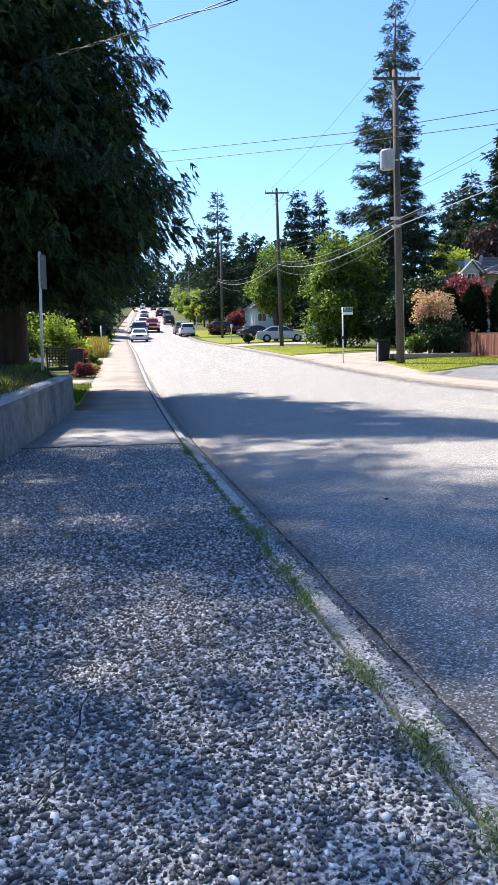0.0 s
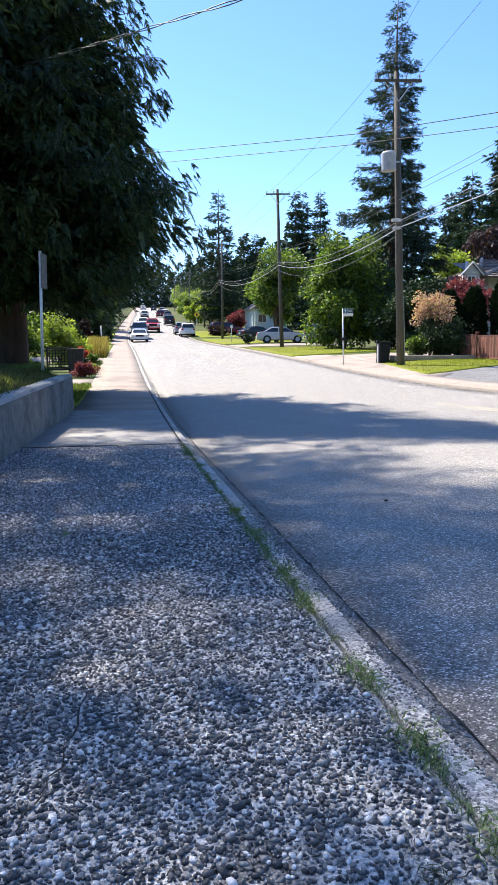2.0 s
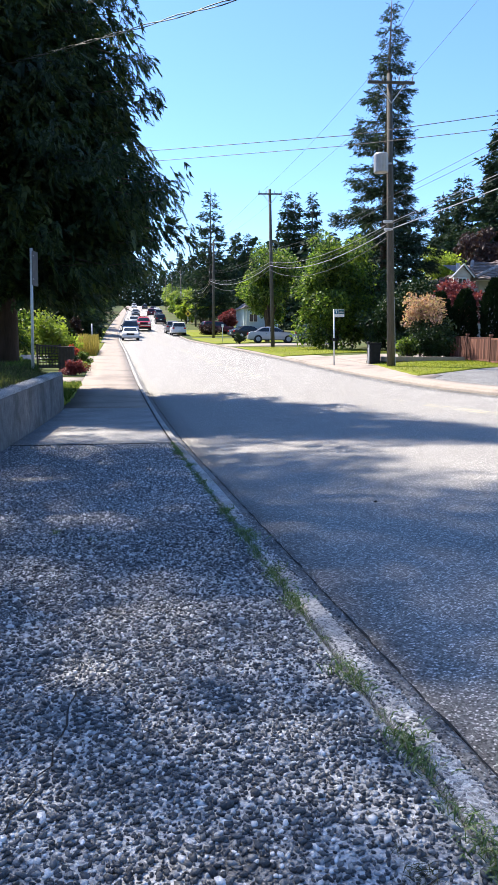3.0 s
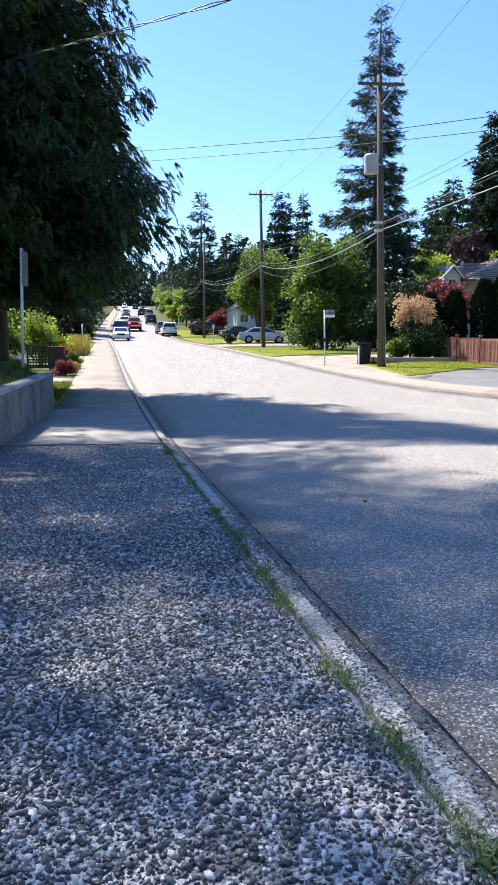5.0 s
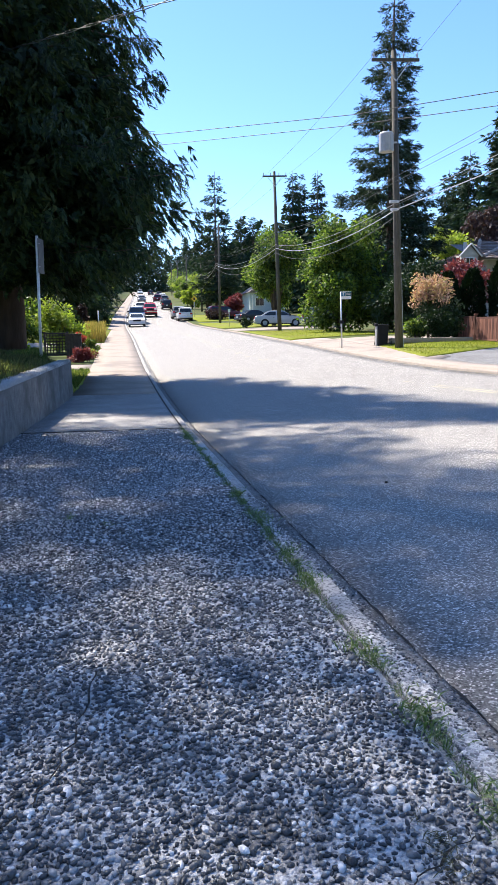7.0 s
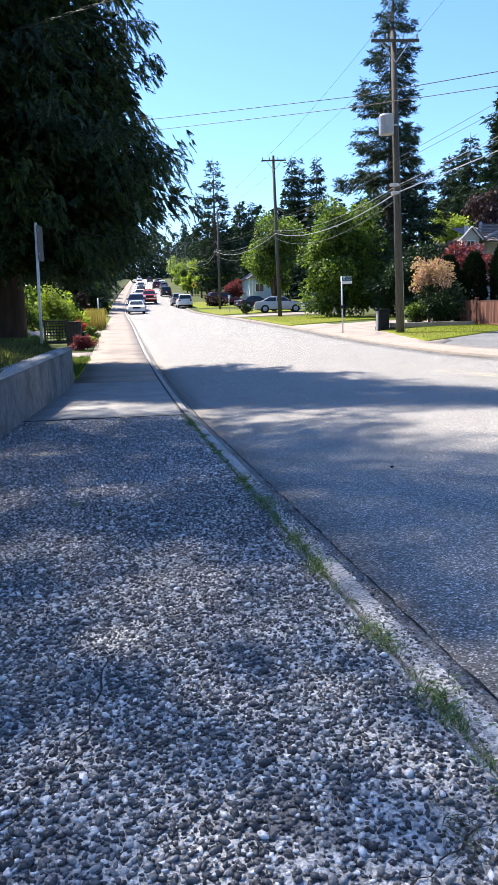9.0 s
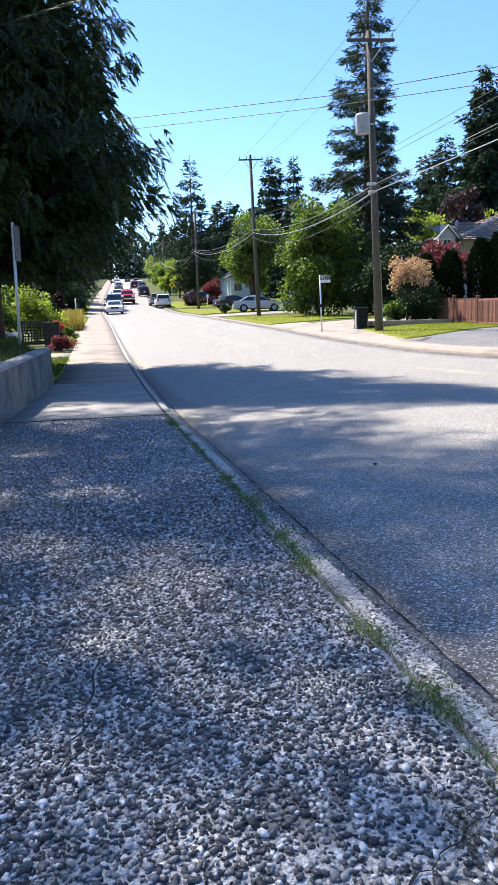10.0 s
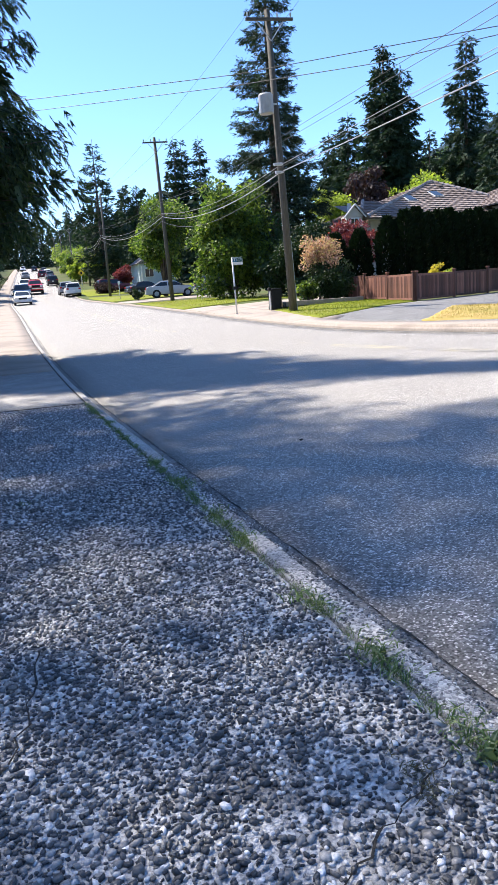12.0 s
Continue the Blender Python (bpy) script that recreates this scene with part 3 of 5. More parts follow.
broadleaf("leafy_tree", on(25.4, 55.0), 8.3, 2.6, "lime green tree behind the garden", GREEN, M["leaf_lime"], 34, 260, 0.26, 0.1, 26, 0.14)
broadleaf("leafy_tree", on(36.0, 60.0), 9.6, 3.6, "lime green tree rising behind the tiled roof", GREEN, M["leaf_lime"], 34, 260, 0.3, 0.15, 27, 0.16)
broadleaf("leafy_tree", on(64.0, 100.0), 17.5, 6.0, "pale green willow far behind the house", GREEN, M["leaf"], 44, 240, 0.5, 0.1, 28, 0.3, hang=1.0)
broadleaf("leafy_tree", on(32.0, 62.0), 11.0, 2.5, "dark purple weeping tree behind the roof", GREEN, M["leaf_purple"], 40, 240, 0.3, 0.1, 29, 0.16, hang=1.2)
broadleaf("leafy_tree", on(15.0, 100.0), 3.6, 1.3, "red-leaved maple in a far front garden", GREEN, M["leaf_red"], 26, 200, 0.26, 0.15, 30, 0.1)

CONIFERS = "conifers"
conifer("spruce_tree", on(14.5, 115), 21.4, 4.6, "sparse tall spruce beside the far street", CONIFERS, M["far_conifer"], 0.1, 20, 7, 70, 1.0, 0.2, 6, 31, 0.25, 0.75, 0.35, 0.4, 1.0, 0.02)
for i, (x, y, top, r) in enumerate(((28.9, 125, 26.1, 3.6), (30.9, 128, 26.3, 3.4), (33.2, 125, 26.3, 3.8), (24.0, 150, 22.4, 3.6), (26.5, 150, 22.2, 3.2),
                                    (41.1, 85, 20.8, 3.4), (42.5, 90, 20.5, 3.2), (43.1, 95, 20.6, 3.0), (55.3, 90, 20.0, 3.8))):
    conifer("spruce_tree", on(x, y), top - land(x, y), r, "dark conifer in the wood behind the houses", CONIFERS, M["far_conifer"], 0.06, 24, 8, 60, 1.1, 0.3, 6, 40 + i, 0.25, 0.8, 0.35, 0.45, 1.4, 0.03)
conifer("spruce_tree", on(42.2, 78), 25.0, 5.6, "tall dense dark conifer behind the tiled house", CONIFERS, M["far_conifer"], 0.05, 40, 9, 100, 1.0, 0.3, 7, 51, 0.35, 0.68, 0.3, 0.45)
conifer("spruce_tree", on(46.0, 81), 24.0, 4.0, "tall ragged conifer behind the tiled house", CONIFERS, M["far_conifer"], 0.05, 30, 8, 70, 1.0, 0.35, 6, 52, 0.3, 0.65, 0.45, 0.45)
conifer("spruce_tree", on(57.5, 85), 28.5, 4.6, "tall conifer with a bare lower trunk", CONIFERS, M["far_conifer"], 0.32, 30, 8, 70, 1.0, 0.3, 6, 53, 0.35, 0.6, 0.35, 0.45)
conifer("spruce_tree", on(46.5, 60), 19.0, 6.0, "broad dark conifer beside the house", CONIFERS, M["far_conifer"], 0.05, 32, 8, 80, 1.0, 0.35, 6, 54, 0.35, 0.65, 0.3, 0.45)
for i, (x, y, h, r) in enumerate(((-9.0, 32, 10, 3.6), (-9.5, 44, 11, 4.0), (-8.5, 62, 11, 4.2), (-4.8, 99, 17, 5.0), (-6, 118, 16, 5.0), (-4.6, 74, 6.5, 2.4), (-4.6, 86, 8.0, 2.8))):
    conifer("cedar_tree", on(x, y), h, r, "dark cedar further along the street", CEDARS, M["cedar"], 0.1, 30, 8, 36, 1.1, 0.4, 5, 60 + i, 0.3, 0.7, 0.3, 0.45)


def woods(name, spots, mat, label, seed, m=520):
    """Far woods: many simple conifers in one mesh."""
    g = np.random.default_rng(seed)
    out = []
    for x, y, h, r in spots:
        f = g.uniform(0, 1, m) ** 1.3
        a = g.uniform(0, 6.283, m)
        rr = r * (1 - f) ** 0.75 * g.uniform(0.35, 1.0, m)
        p = np.stack([x + rr * np.cos(a), y + rr * np.sin(a), land(x, y) + h * f], 1)
        d = np.stack([np.cos(a), np.sin(a), g.uniform(-1.0, 0.1, m)], 1)
        ln = r * g.uniform(0.16, 0.38, m)
        side = unit(np.cross(unit(d), unit(g.normal(size=d.shape))))
        d = unit(d)
        out.append(np.stack([p, p + d * (ln * 0.45)[:, None] + side * (ln * 0.28)[:, None], p + d * ln[:, None], p + d * (ln * 0.45)[:, None] - side * (ln * 0.28)[:, None]], 1))
    ob = part(name, quads(name, np.concatenate(out)), mat)
    return tagged(ob, label, "woods", kind="stuff")


g = np.random.default_rng(5)
woods("woods_right", [(x + g.uniform(-2, 2), y + g.uniform(-3, 3), g.uniform(10, 18) + 0.015 * (y - 80), g.uniform(2.6, 4.0))
      for y in range(118, 330, 13) for x in (19 + 0.02 * y, 26 + 0.02 * y, 34 + 0.03 * y, 44 + 0.05 * y)] +
      [(x, g.uniform(96, 125), g.uniform(12, 17), g.uniform(3, 4.2)) for x in range(26, 130, 4)], M["far_conifer"], "dark mixed woods behind the houses", 8)
woods("woods_left", [(-g.uniform(7, 11) + 0.012 * y, y, g.uniform(10, 16), g.uniform(2.8, 3.8)) for y in range(118, 420, 10)] +
      [(x, g.uniform(60, 110), g.uniform(12, 18), g.uniform(3, 4.2)) for x in range(-60, -12, 4)], M["far_conifer"], "dark trees lining the far street", 9)
woods("woods_far", [(x + g.uniform(-2, 2), y + g.uniform(-8, 8), g.uniform(18, 27), g.uniform(4.5, 6.5)) for y in (430, 450) for x in range(-50, 70, 3)], M["far_conifer"], "distant wooded rise at the end of the street", 10, 420)
for i, (x, y, h, r) in enumerate(((14.6, 128, 6.5, 2.6), (15.8, 141, 7.0, 3.0), (16.6, 156, 6.0, 2.8), (17.6, 172, 8.0, 3.2), (19.0, 192, 8.0, 3.2), (20.5, 215, 9.0, 3.6), (12.6, 136, 5.0, 1.9), (12.9, 149, 5.6, 2.0), (13.6, 166, 6.0, 2.2), (14.6, 184, 6.6, 2.4), (15.9, 206, 7.0, 2.6), (17.4, 236, 8.0, 3.0), (18.9, 268, 9.0, 3.4), (-4.6, 124, 7.0, 2.6), (-4.0, 150, 8.0, 3.0))):
    broadleaf("leafy_tree", on(x, y), h, r, "sunlit leafy garden tree beside the far street", GREEN, M["leaf" if i % 3 else "leaf_lime"], 22, 120, 0.42, 0.08, 310 + i, 0.12)


def hill(name, cx, cy, rx, ry, h, label):
    bm = bmesh.new()
    n = 40
    rows = []
    for j in range(13):
        k = j / 12
        rows.append([bm.verts.new((cx + rx * k * math.cos(6.2832 * i / n), cy + ry * k * math.sin(6.2832 * i / n),
                                   h * (math.cos(k * math.pi) * 0.5 + 0.5) * (1 + 0.12 * noise.noise((k * 4, i * 0.5, 3))) - 5)) for i in range(n)])
    for a, b in zip(rows, rows[1:]):
        for i in range(n):
            bm.faces.new((a[i], a[(i + 1) % n], b[(i + 1) % n], b[i]))
    bmesh.ops.remove_doubles(bm, verts=bm.verts, dist=0.01)
    bmesh.ops.recalc_face_normals(bm, faces=bm.faces)
    return tagged(part(name, bm, M["hill"], smooth=True), label, "hill", kind="structure")


hill("hill", 1150, 1300, 1000, 500, 325, "wooded hill in the distance, haze blue put into its colour")


# ---- power poles ----
def power_pole(place, height, label, arm=True, box_on=False, lean=(0, 0)):
    pole = thing("power_pole", place, label, "utility pole", "power poles")
    pole.matrix_basis = pose(*place, lean[0], lean[1], 0)
    part("post", tube([(0, 0, -0.6), (0, 0, height * 0.5), (0, 0, height)], [0.155, 0.13, 0.095], 12), M["pole_wood"], pole, smooth=True)
    if arm:
        part("crossarm", box((1.75, 0.09, 0.10), (0, -0.16, height - 0.35), 0.012), M["pole_wood"], pole)
        for sx in (-1, 1):
            part("brace", tube([(0, -0.17, height - 1.05), (0.5 * sx, -0.17, height - 0.42)], [0.02, 0.02], 5), M["grey_metal"], pole)
        for x in (-0.8, -0.3, 0.3, 0.8):
            part("insulator", tube([(x, -0.16, height - 0.29), (x, -0.16, height - 0.2), (x, -0.16, height - 0.12)], [0.02, 0.04, 0.02], 8), M["grey_metal"], pole)
    if box_on:
        can = part("transformer", tube([(-0.38, -0.1, height - 3.42), (-0.38, -0.1, height - 3.39), (-0.38, -0.1, height - 2.80), (-0.38, -0.1, height - 2.75)], [0.25, 0.26, 0.26, 0.22], 16), M["transformer"], pole, "pale grey transformer can")
        part("bushing", tube([(-0.46, -0.1, height - 2.76), (-0.46, -0.1, height - 2.58)], [0.04, 0.025], 6), M["cable"], can)
        for k, z in enumerate((5.3, 5.02)):
            clamp = part("cable_clamp", box((0.34 - 0.08 * k, 0.09, 0.10), (-0.16, -0.17, z), 0.02), M["grey_metal"], pole, "pale cable clamp")
            part("bolt", tube([(-0.1, -0.24, z), (0.05, -0.1, z)], [0.02, 0.02], 6), M["metal"], clamp)
        part("conduit", tube([(0.14, -0.05, 0.0), (0.12, -0.05, 2.6)], [0.022, 0.022], 6), M["grey_metal"], pole)
        part("bracket", box((0.3, 0.12, 0.06), (-0.12, -0.06, height - 3.1), 0.005), M["grey_metal"], can)
    return pole


power_pole(on(10.2, 26.5), 10.45, "weathered wooden power pole with a grey transformer", True, True, (0, -2.3))
power_pole(on(11.25, 53.0), 11.1, "weathered wooden power pole with a crossarm", True, False, (0, -1.8))
power_pole(on(11.3, 87.0), 11.3, "distant wooden power pole", False)
power_pole(on(13.2, 125.0), 10.4, "distant wooden power pole")
power_pole(on(14.2, 165.0), 10.4, "distant wooden power pole")
power_pole(on(15.2, 205.0), 10.4, "distant wooden power pole")
power_pole(on(16.5, 250.0), 10.4, "distant wooden power pole")


def wire(points, sag, r, mat, label):
    """One span after another between points, each with its sag."""
    cu = bpy.data.curves.new("power_line", "CURVE")
    cu.dimensions, cu.bevel_depth, cu.bevel_resolution = "3D", r, 1
    pts = []
    for a, b in zip(points, points[1:]):
        a, b = Vector(a), Vector(b)
        for i in range(16):
            u = i / 16
            pts.append(a.lerp(b, u) - Vector((0, 0, 4 * sag * u * (1 - u) * (b - a).length / 30)))
    pts.append(Vector(points[-1]))
    sp = cu.splines.new("POLY")
    sp.points.add(len(pts) - 1)
    for q, p in zip(sp.points, pts):
        q.co = (*p, 1)
    cu.materials.append(mat)
    return tagged(new("power_line", cu), label, "cable", "overhead lines")


# overhead lines along the poles, and on over the street
P = [(10.2, 26.5), (11.25, 53.0), (11.2, 87.0), (13.2, 125.0), (14.2, 165.0), (15.2, 205.0), (16.5, 250.0)]
P = [(x, y, land(x, y)) for x, y in P]
RISE = [0.0, 0.8, 1.6, 1.0, 0.8, 0.8, 0.8]


def run(dx, dy, h, sag, r, mat, label, end, lift=True):
    pts = [(x + dx, y + dy, z + h + (k if lift else 0.5 * k)) for (x, y, z), k in zip(P, RISE)]
    wire(pts, sag, r, mat, label)
    if end:
        wire([end, pts[0]], 0.06, r * 0.9, mat, label)


for dx, ex in ((-1.15, 0.8), (0.35, 2.6)):
    run(dx, -0.16, 10.3, 0.25, 0.006, M["cable"], "thin bare power line between the poles", (ex, -12.0, 5.4), False)
run(-0.35, -0.1, 6.15, 0.4, 0.007, M["cable"], "thin power line between the poles", (5.9, -12.0, 4.2))
run(-0.30, 0.1, 6.0, 0.45, 0.007, M["cable"], "thin power line between the poles", (6.3, -12.0, 4.15))
run(-0.30, -0.17, 5.25, 0.6, 0.008, M["cable_light"], "pale telephone cable between the poles", (8.05, -12.0, 4.85))
run(-0.28, -0.17, 5.18, 0.75, 0.008, M["cable"], "dark telephone cable between the poles", (8.1, -12.0, 4.75))
run(-0.28, -0.17, 5.02, 0.75, 0.016, M["cable_light"], "thick pale telephone cable between the poles", (8.2, -12.0, 4.15))
run(-0.28, 0.17, 4.75, 1.0, 0.012, M["cable"], "black telephone cable between the poles", None)
# service lines over the street
wire([(-10.0, 32.9, 7.5), (1.44, 20.08, 5.76), (5.06, 16.03, 5.26), (8.66, 12.0, 5.03), (14.0, 6.0, 5.0)], 0.0, 0.008, M["cable"], "dark service line crossing the street")
wire([(-10.0, 40.5, 8.7), (1.58, 22.8, 6.12), (5.35, 17.05, 5.31), (7.3, 14.1, 4.98), (8.66, 12.0, 4.89), (13.5, 4.6, 4.8)], 0.0, 0.008, M["cable"], "dark service line crossing the street")
for turn_of in (0.0, math.pi):
    twist = [Vector((-6.4, 28.0, 9.4)).lerp(Vector((1.3, 8.0, 4.33)), k / 60) - Vector((0, 0, 0.22 * (k / 60) * (1 - k / 60))) for k in range(76)]
    wire([p + Vector((0.012 * math.cos(1.1 * k + turn_of), 0, 0.018 * math.sin(1.1 * k + turn_of))) for k, p in enumerate(twist)], 0.0, 0.006, M["cable"], "twisted service line over the pavement")


# ---- verges, lawns and drives ----
def patch(name, corners, mat, label, category, dz=0.02, n=14, kind="structure", ragged=0.0):
    """A quilt between four corners in plan, laid on the land."""
    a, b, c, d = [Vector((*p, 0)) for p in corners]
    bm = bmesh.new()
    rows = []
    for j in range(n + 1):
        row = []
        for i in range(n + 1):
            u, v = i / n, j / n
            p = a.lerp(b, u).lerp(d.lerp(c, u), v)
            if ragged and (i in (0, n) or j in (0, n)):
                p += Vector((noise.noise(p * 3), noise.noise(p * 3 + Vector((9, 0, 0))), 0)) * ragged
            row.append(bm.verts.new((p.x, p.y, land(p.x, p.y) + dz)))
        rows.append(row)
    for r0, r1 in zip(rows, rows[1:]):
        for i in range(n):
            bm.faces.new((r0[i], r0[i + 1], r1[i + 1], r1[i]))
    rim = [e for e in bm.edges if e.is_boundary]
    for v in bmesh.ops.extrude_edge_only(bm, edges=rim)["geom"]:
        if isinstance(v, bmesh.types.BMVert):
            v.co.z -= 0.15
    return tagged(part(name, bm, mat, smooth=True), label, category, kind=kind)


patch("pavement_corner", ((8.42, 19.5), (10.0, 21.5), (10.2, 37.0), (8.42, 37.0)), M["concrete"], "pale concrete pavement slab beside the bus stop", "pavement", 0.012)
patch("driveway_side", ((10.6, 9.0), (26.0, 16.0), (19.5, 27.0), (8.45, 22.0)), M["drive_asphalt"], "grey asphalt side drive past the fence", "driveway", 0.008, 20)
patch("driveway_bin", ((10.0, 29.0), (17.0, 31.0), (17.0, 35.0), (10.0, 35.5)), M["concrete"], "pale concrete drive beside the bin", "driveway", 0.008)
patch("lawn_pole", ((9.3, 21.8), (14.4, 24.6), (14.7, 29.2), (10.1, 28.4)), M["lawn"], "bright mown grass round the power pole", "lawn", 0.03, ragged=0.1)
patch("lawn_dry", ((11.2, 11.2), (14.8, 17.2), (12.7, 19.7), (9.6, 16.2)), M["dry_lawn"], "yellowed dry grass strip beside the drive", "lawn", 0.03, ragged=0.12)
sheet("pavement_strip", np.array([8.41, 8.75, 9.15]), np.arange(8.0, 22.3, 0.5), lambda X, Y: verge(X + flare(X, Y), Y) + 0.022, M["concrete"], 0.15, label="pale concrete strip between kerb and dry grass", category="pavement", shift=flare)
patch("lawn_sun", ((8.42, 37.0), (16.5, 38.5), (14.0, 50.0), (8.6, 52.5)), M["lawn"], "bright mown sunlit lawn beside the street", "lawn", 0.03, ragged=0.1)
patch("driveway_sedan", ((8.42, 55.0), (20.0, 60.0), (22.0, 70.0), (8.42, 61.0)), M["concrete"], "pale concrete drive with parked cars", "driveway", 0.02)
patch("lawn_far", ((8.6, 64.0), (18.0, 72.0), (18.0, 84.0), (8.8, 88.0)), M["lawn"], "sunlit lawn further along the street", "lawn", 0.03)
patch("lawn_further", ((9.2, 91.0), (20.0, 93.0), (20.0, 112.0), (9.6, 112.0)), M["lawn"], "far sunlit lawns along the street", "lawn", 0.03)
patch("lawn_left", ((-2.2, 16.2), (-1.12, 15.6), (-1.12, 24.6), (-3.0, 24.6)), M["lawn"], "small patch of mown grass at the wall's end", "lawn", 0.03, ragged=0.1)
patch("driveway_left", ((-9.0, 25.0), (-1.10, 24.8), (-1.10, 27.0), (-9.0, 27.3)), M["concrete"], "pale concrete drive crossing to the pavement", "driveway", 0.015)
patch("driveway_second", ((-9.0, 38.5), (-1.10, 38.5), (-1.10, 42.5), (-9.0, 42.5)), M["concrete"], "pale concrete drive further along", "driveway", 0.015)
patch("lawn_garden", ((-7.0, 42.6), (-1.10, 42.6), (-1.10, 70.0), (-7.0, 70.0)), M["lawn"], "sunlit garden verge further along", "lawn", 0.03)
patch("garden_soil", ((-4.5, 27.4), (-1.10, 27.2), (-1.10, 38.4), (-4.5, 38.4)), M["ground"], "dark planted soil beside the pavement", "soil", 0.02)
patch("lawn_far_left", ((-7.0, 70.2), (-1.10, 70.2), (-0.9, 120.0), (-7.0, 120.0)), M["lawn"], "grass verge along the far pavement", "lawn", 0.02)
patch("lawn_bank", ((-9.0, -12.0), (-2.2, -12.0), (-1.32, 15.4), (-9.0, 20.5)), M["lawn"], "rough shaded lawn above the retaining wall", "lawn", 0.012, 30)


M["dry_blade"] = material("dry_blade", [(0.20, 0.20, 0.05), (0.34, 0.27, 0.09), (0.44, 0.33, 0.14)], 0.9, 3, island=1, translucent=0.25, spec=0.1)


def blades(name, spots, height, label, mat=None, seed=3, lean=0.5, wide=0.16):
    """Blades of grass at spots (x, y), in one mesh."""
    g = np.random.default_rng(seed)
    n = len(spots)
    at = np.array([(x, y, land(x, y) + 0.02) for x, y in spots])
    d = np.stack([g.normal(size=n) * lean, g.normal(size=n) * lean, np.ones(n)], 1)
    d = unit(d)
    ln = height * g.uniform(0.4, 1.2, n)
    a = g.uniform(0, 6.283, n)
    side = np.stack([np.cos(a), np.sin(a), 0 * a], 1) * (ln * wide)[:, None] * 0.5
    tip = at + d * ln[:, None]
    v = np.stack([at - side, at + side, tip + side * 0.3, tip - side * 0.3], 1)
    return tagged(part(name, quads(name, v), mat or M["grass"]), label, "grass", kind="stuff")


def within(corners, n, seed):
    """n spots between four corners."""
    q = np.random.default_rng(seed)
    a, b, c, d = [np.array(p) for p in corners]
    u, v = q.uniform(0.02, 0.98, (n, 1)), q.uniform(0.02, 0.98, (n, 1))
    return ((a * (1 - u) + b * u) * (1 - v) + (d * (1 - u) + c * u) * v).tolist()


g = np.random.default_rng(12)
blades("grass_bank", [(-1.36 - abs(g.normal()) * 1.5, g.uniform(5.5, 19.0)) for _ in range(16000)], 0.075, "rough grass on the bank above the wall", M["bank_blade"])
blades("grass_wall_end", [(g.uniform(-2.4, -1.14), g.uniform(15.6, 24.6)) for _ in range(6000)], 0.10, "grass at the end of the wall")
blades("grass_pole", within(((9.3, 21.8), (14.4, 24.6), (14.7, 29.2), (10.1, 28.4)), 9000, 91), 0.07, "short mown grass round the pole", M["lawn_blade"])
blades("grass_dry", within(((11.2, 11.2), (14.8, 17.2), (12.7, 19.7), (9.6, 16.2)), 7000, 93), 0.06, "dry short grass beside the drive", M["dry_blade"])
blades("grass_sun", within(((8.45, 37.0), (16.5, 38.5), (14.0, 50.0), (8.6, 52.5)), 8000, 92), 0.08, "short mown sunlit grass", M["lawn_blade"])


# ---- left garden ----
BED = "garden bed plants"
broadleaf("garden_shrub", on(-1.55, 28.2), 0.55, 0.55, "low red-leaved shrub beside the pavement", BED, M["leaf_red"], 22, 150, 0.07, 0.0, 71, 0.03, category="shrub")
broadleaf("garden_shrub", on(-1.40, 29.8), 0.45, 0.36, "low lime green shrub beside the pavement", BED, M["leaf_lime"], 16, 130, 0.06, 0.0, 72, 0.03, category="shrub")
broadleaf("garden_shrub", on(-1.75, 31.2), 0.7, 0.36, "clipped round green bush", BED, M["leaf_dark"], 18, 150, 0.06, 0.0, 73, 0.03, category="shrub")
broadleaf("garden_shrub", on(-1.45, 32.4), 0.75, 0.36, "clipped round green bush", BED, M["leaf"], 18, 150, 0.06, 0.0, 74, 0.03, category="shrub")
broadleaf("garden_shrub", on(-1.95, 32.6), 0.95, 0.4, "shrub with red flowers", BED, M["flower_red"], 18, 110, 0.08, 0.0, 75, 0.03, category="shrub")
broadleaf("garden_shrub", on(-3.0, 34.5), 2.3, 1.25, "bright leafy bush behind the lattice", BED, M["leaf_lime"], 30, 150, 0.15, 0.05, 76, 0.06, category="shrub")
broadleaf("garden_shrub", on(-4.6, 33.5), 2.4, 1.3, "leafy green bush behind the lattice", BED, M["leaf"], 30, 150, 0.15, 0.05, 77, 0.06, category="shrub")
broadleaf("garden_shrub", on(-2.6, 37.0), 2.0, 0.8, "green bush beside the second drive", BED, M["leaf_dark"], 26, 140, 0.13, 0.0, 78, 0.05, category="shrub")
broadleaf("garden_shrub", on(-2.9, 52.0), 2.4, 0.5, "purple-leaved small tree in a garden", BED, M["leaf_purple"], 22, 130, 0.18, 0.2, 79, 0.06, category="shrub")
blades("tall_grass", [(g.uniform(-2.4, -1.15), g.uniform(43.2, 50.0)) for _ in range(3000)], 0.95, "tall straw-coloured grasses with seed heads", M["dry_blade"], 14, 0.12, 0.035)
g = np.random.default_rng(15)

lattice = thing("lattice_fence", (-2.72, 31.0, land(-2.72, 31.0)), "dark wooden lattice fence at the garden corner", "fence")
for x in (-0.45, 0.45):
    part("post", box((0.08, 0.08, 1.1), (x, 0, 0.5), 0.006), M["dark_wood"], lattice)
for z in (0.12, 0.98):
    part("rail", box((0.9, 0.04, 0.07), (0, 0, z), 0.005), M["dark_wood"], lattice)
for i in range(7):
    part("slat", box((0.035, 0.015, 0.86), (-0.36 + 0.12 * i, -0.012, 0.55)), M["dark_wood"], lattice)
for i in range(7):
    part("slat", box((0.86, 0.015, 0.035), (0, 0.012, 0.2 + 0.115 * i)), M["dark_wood"], lattice)
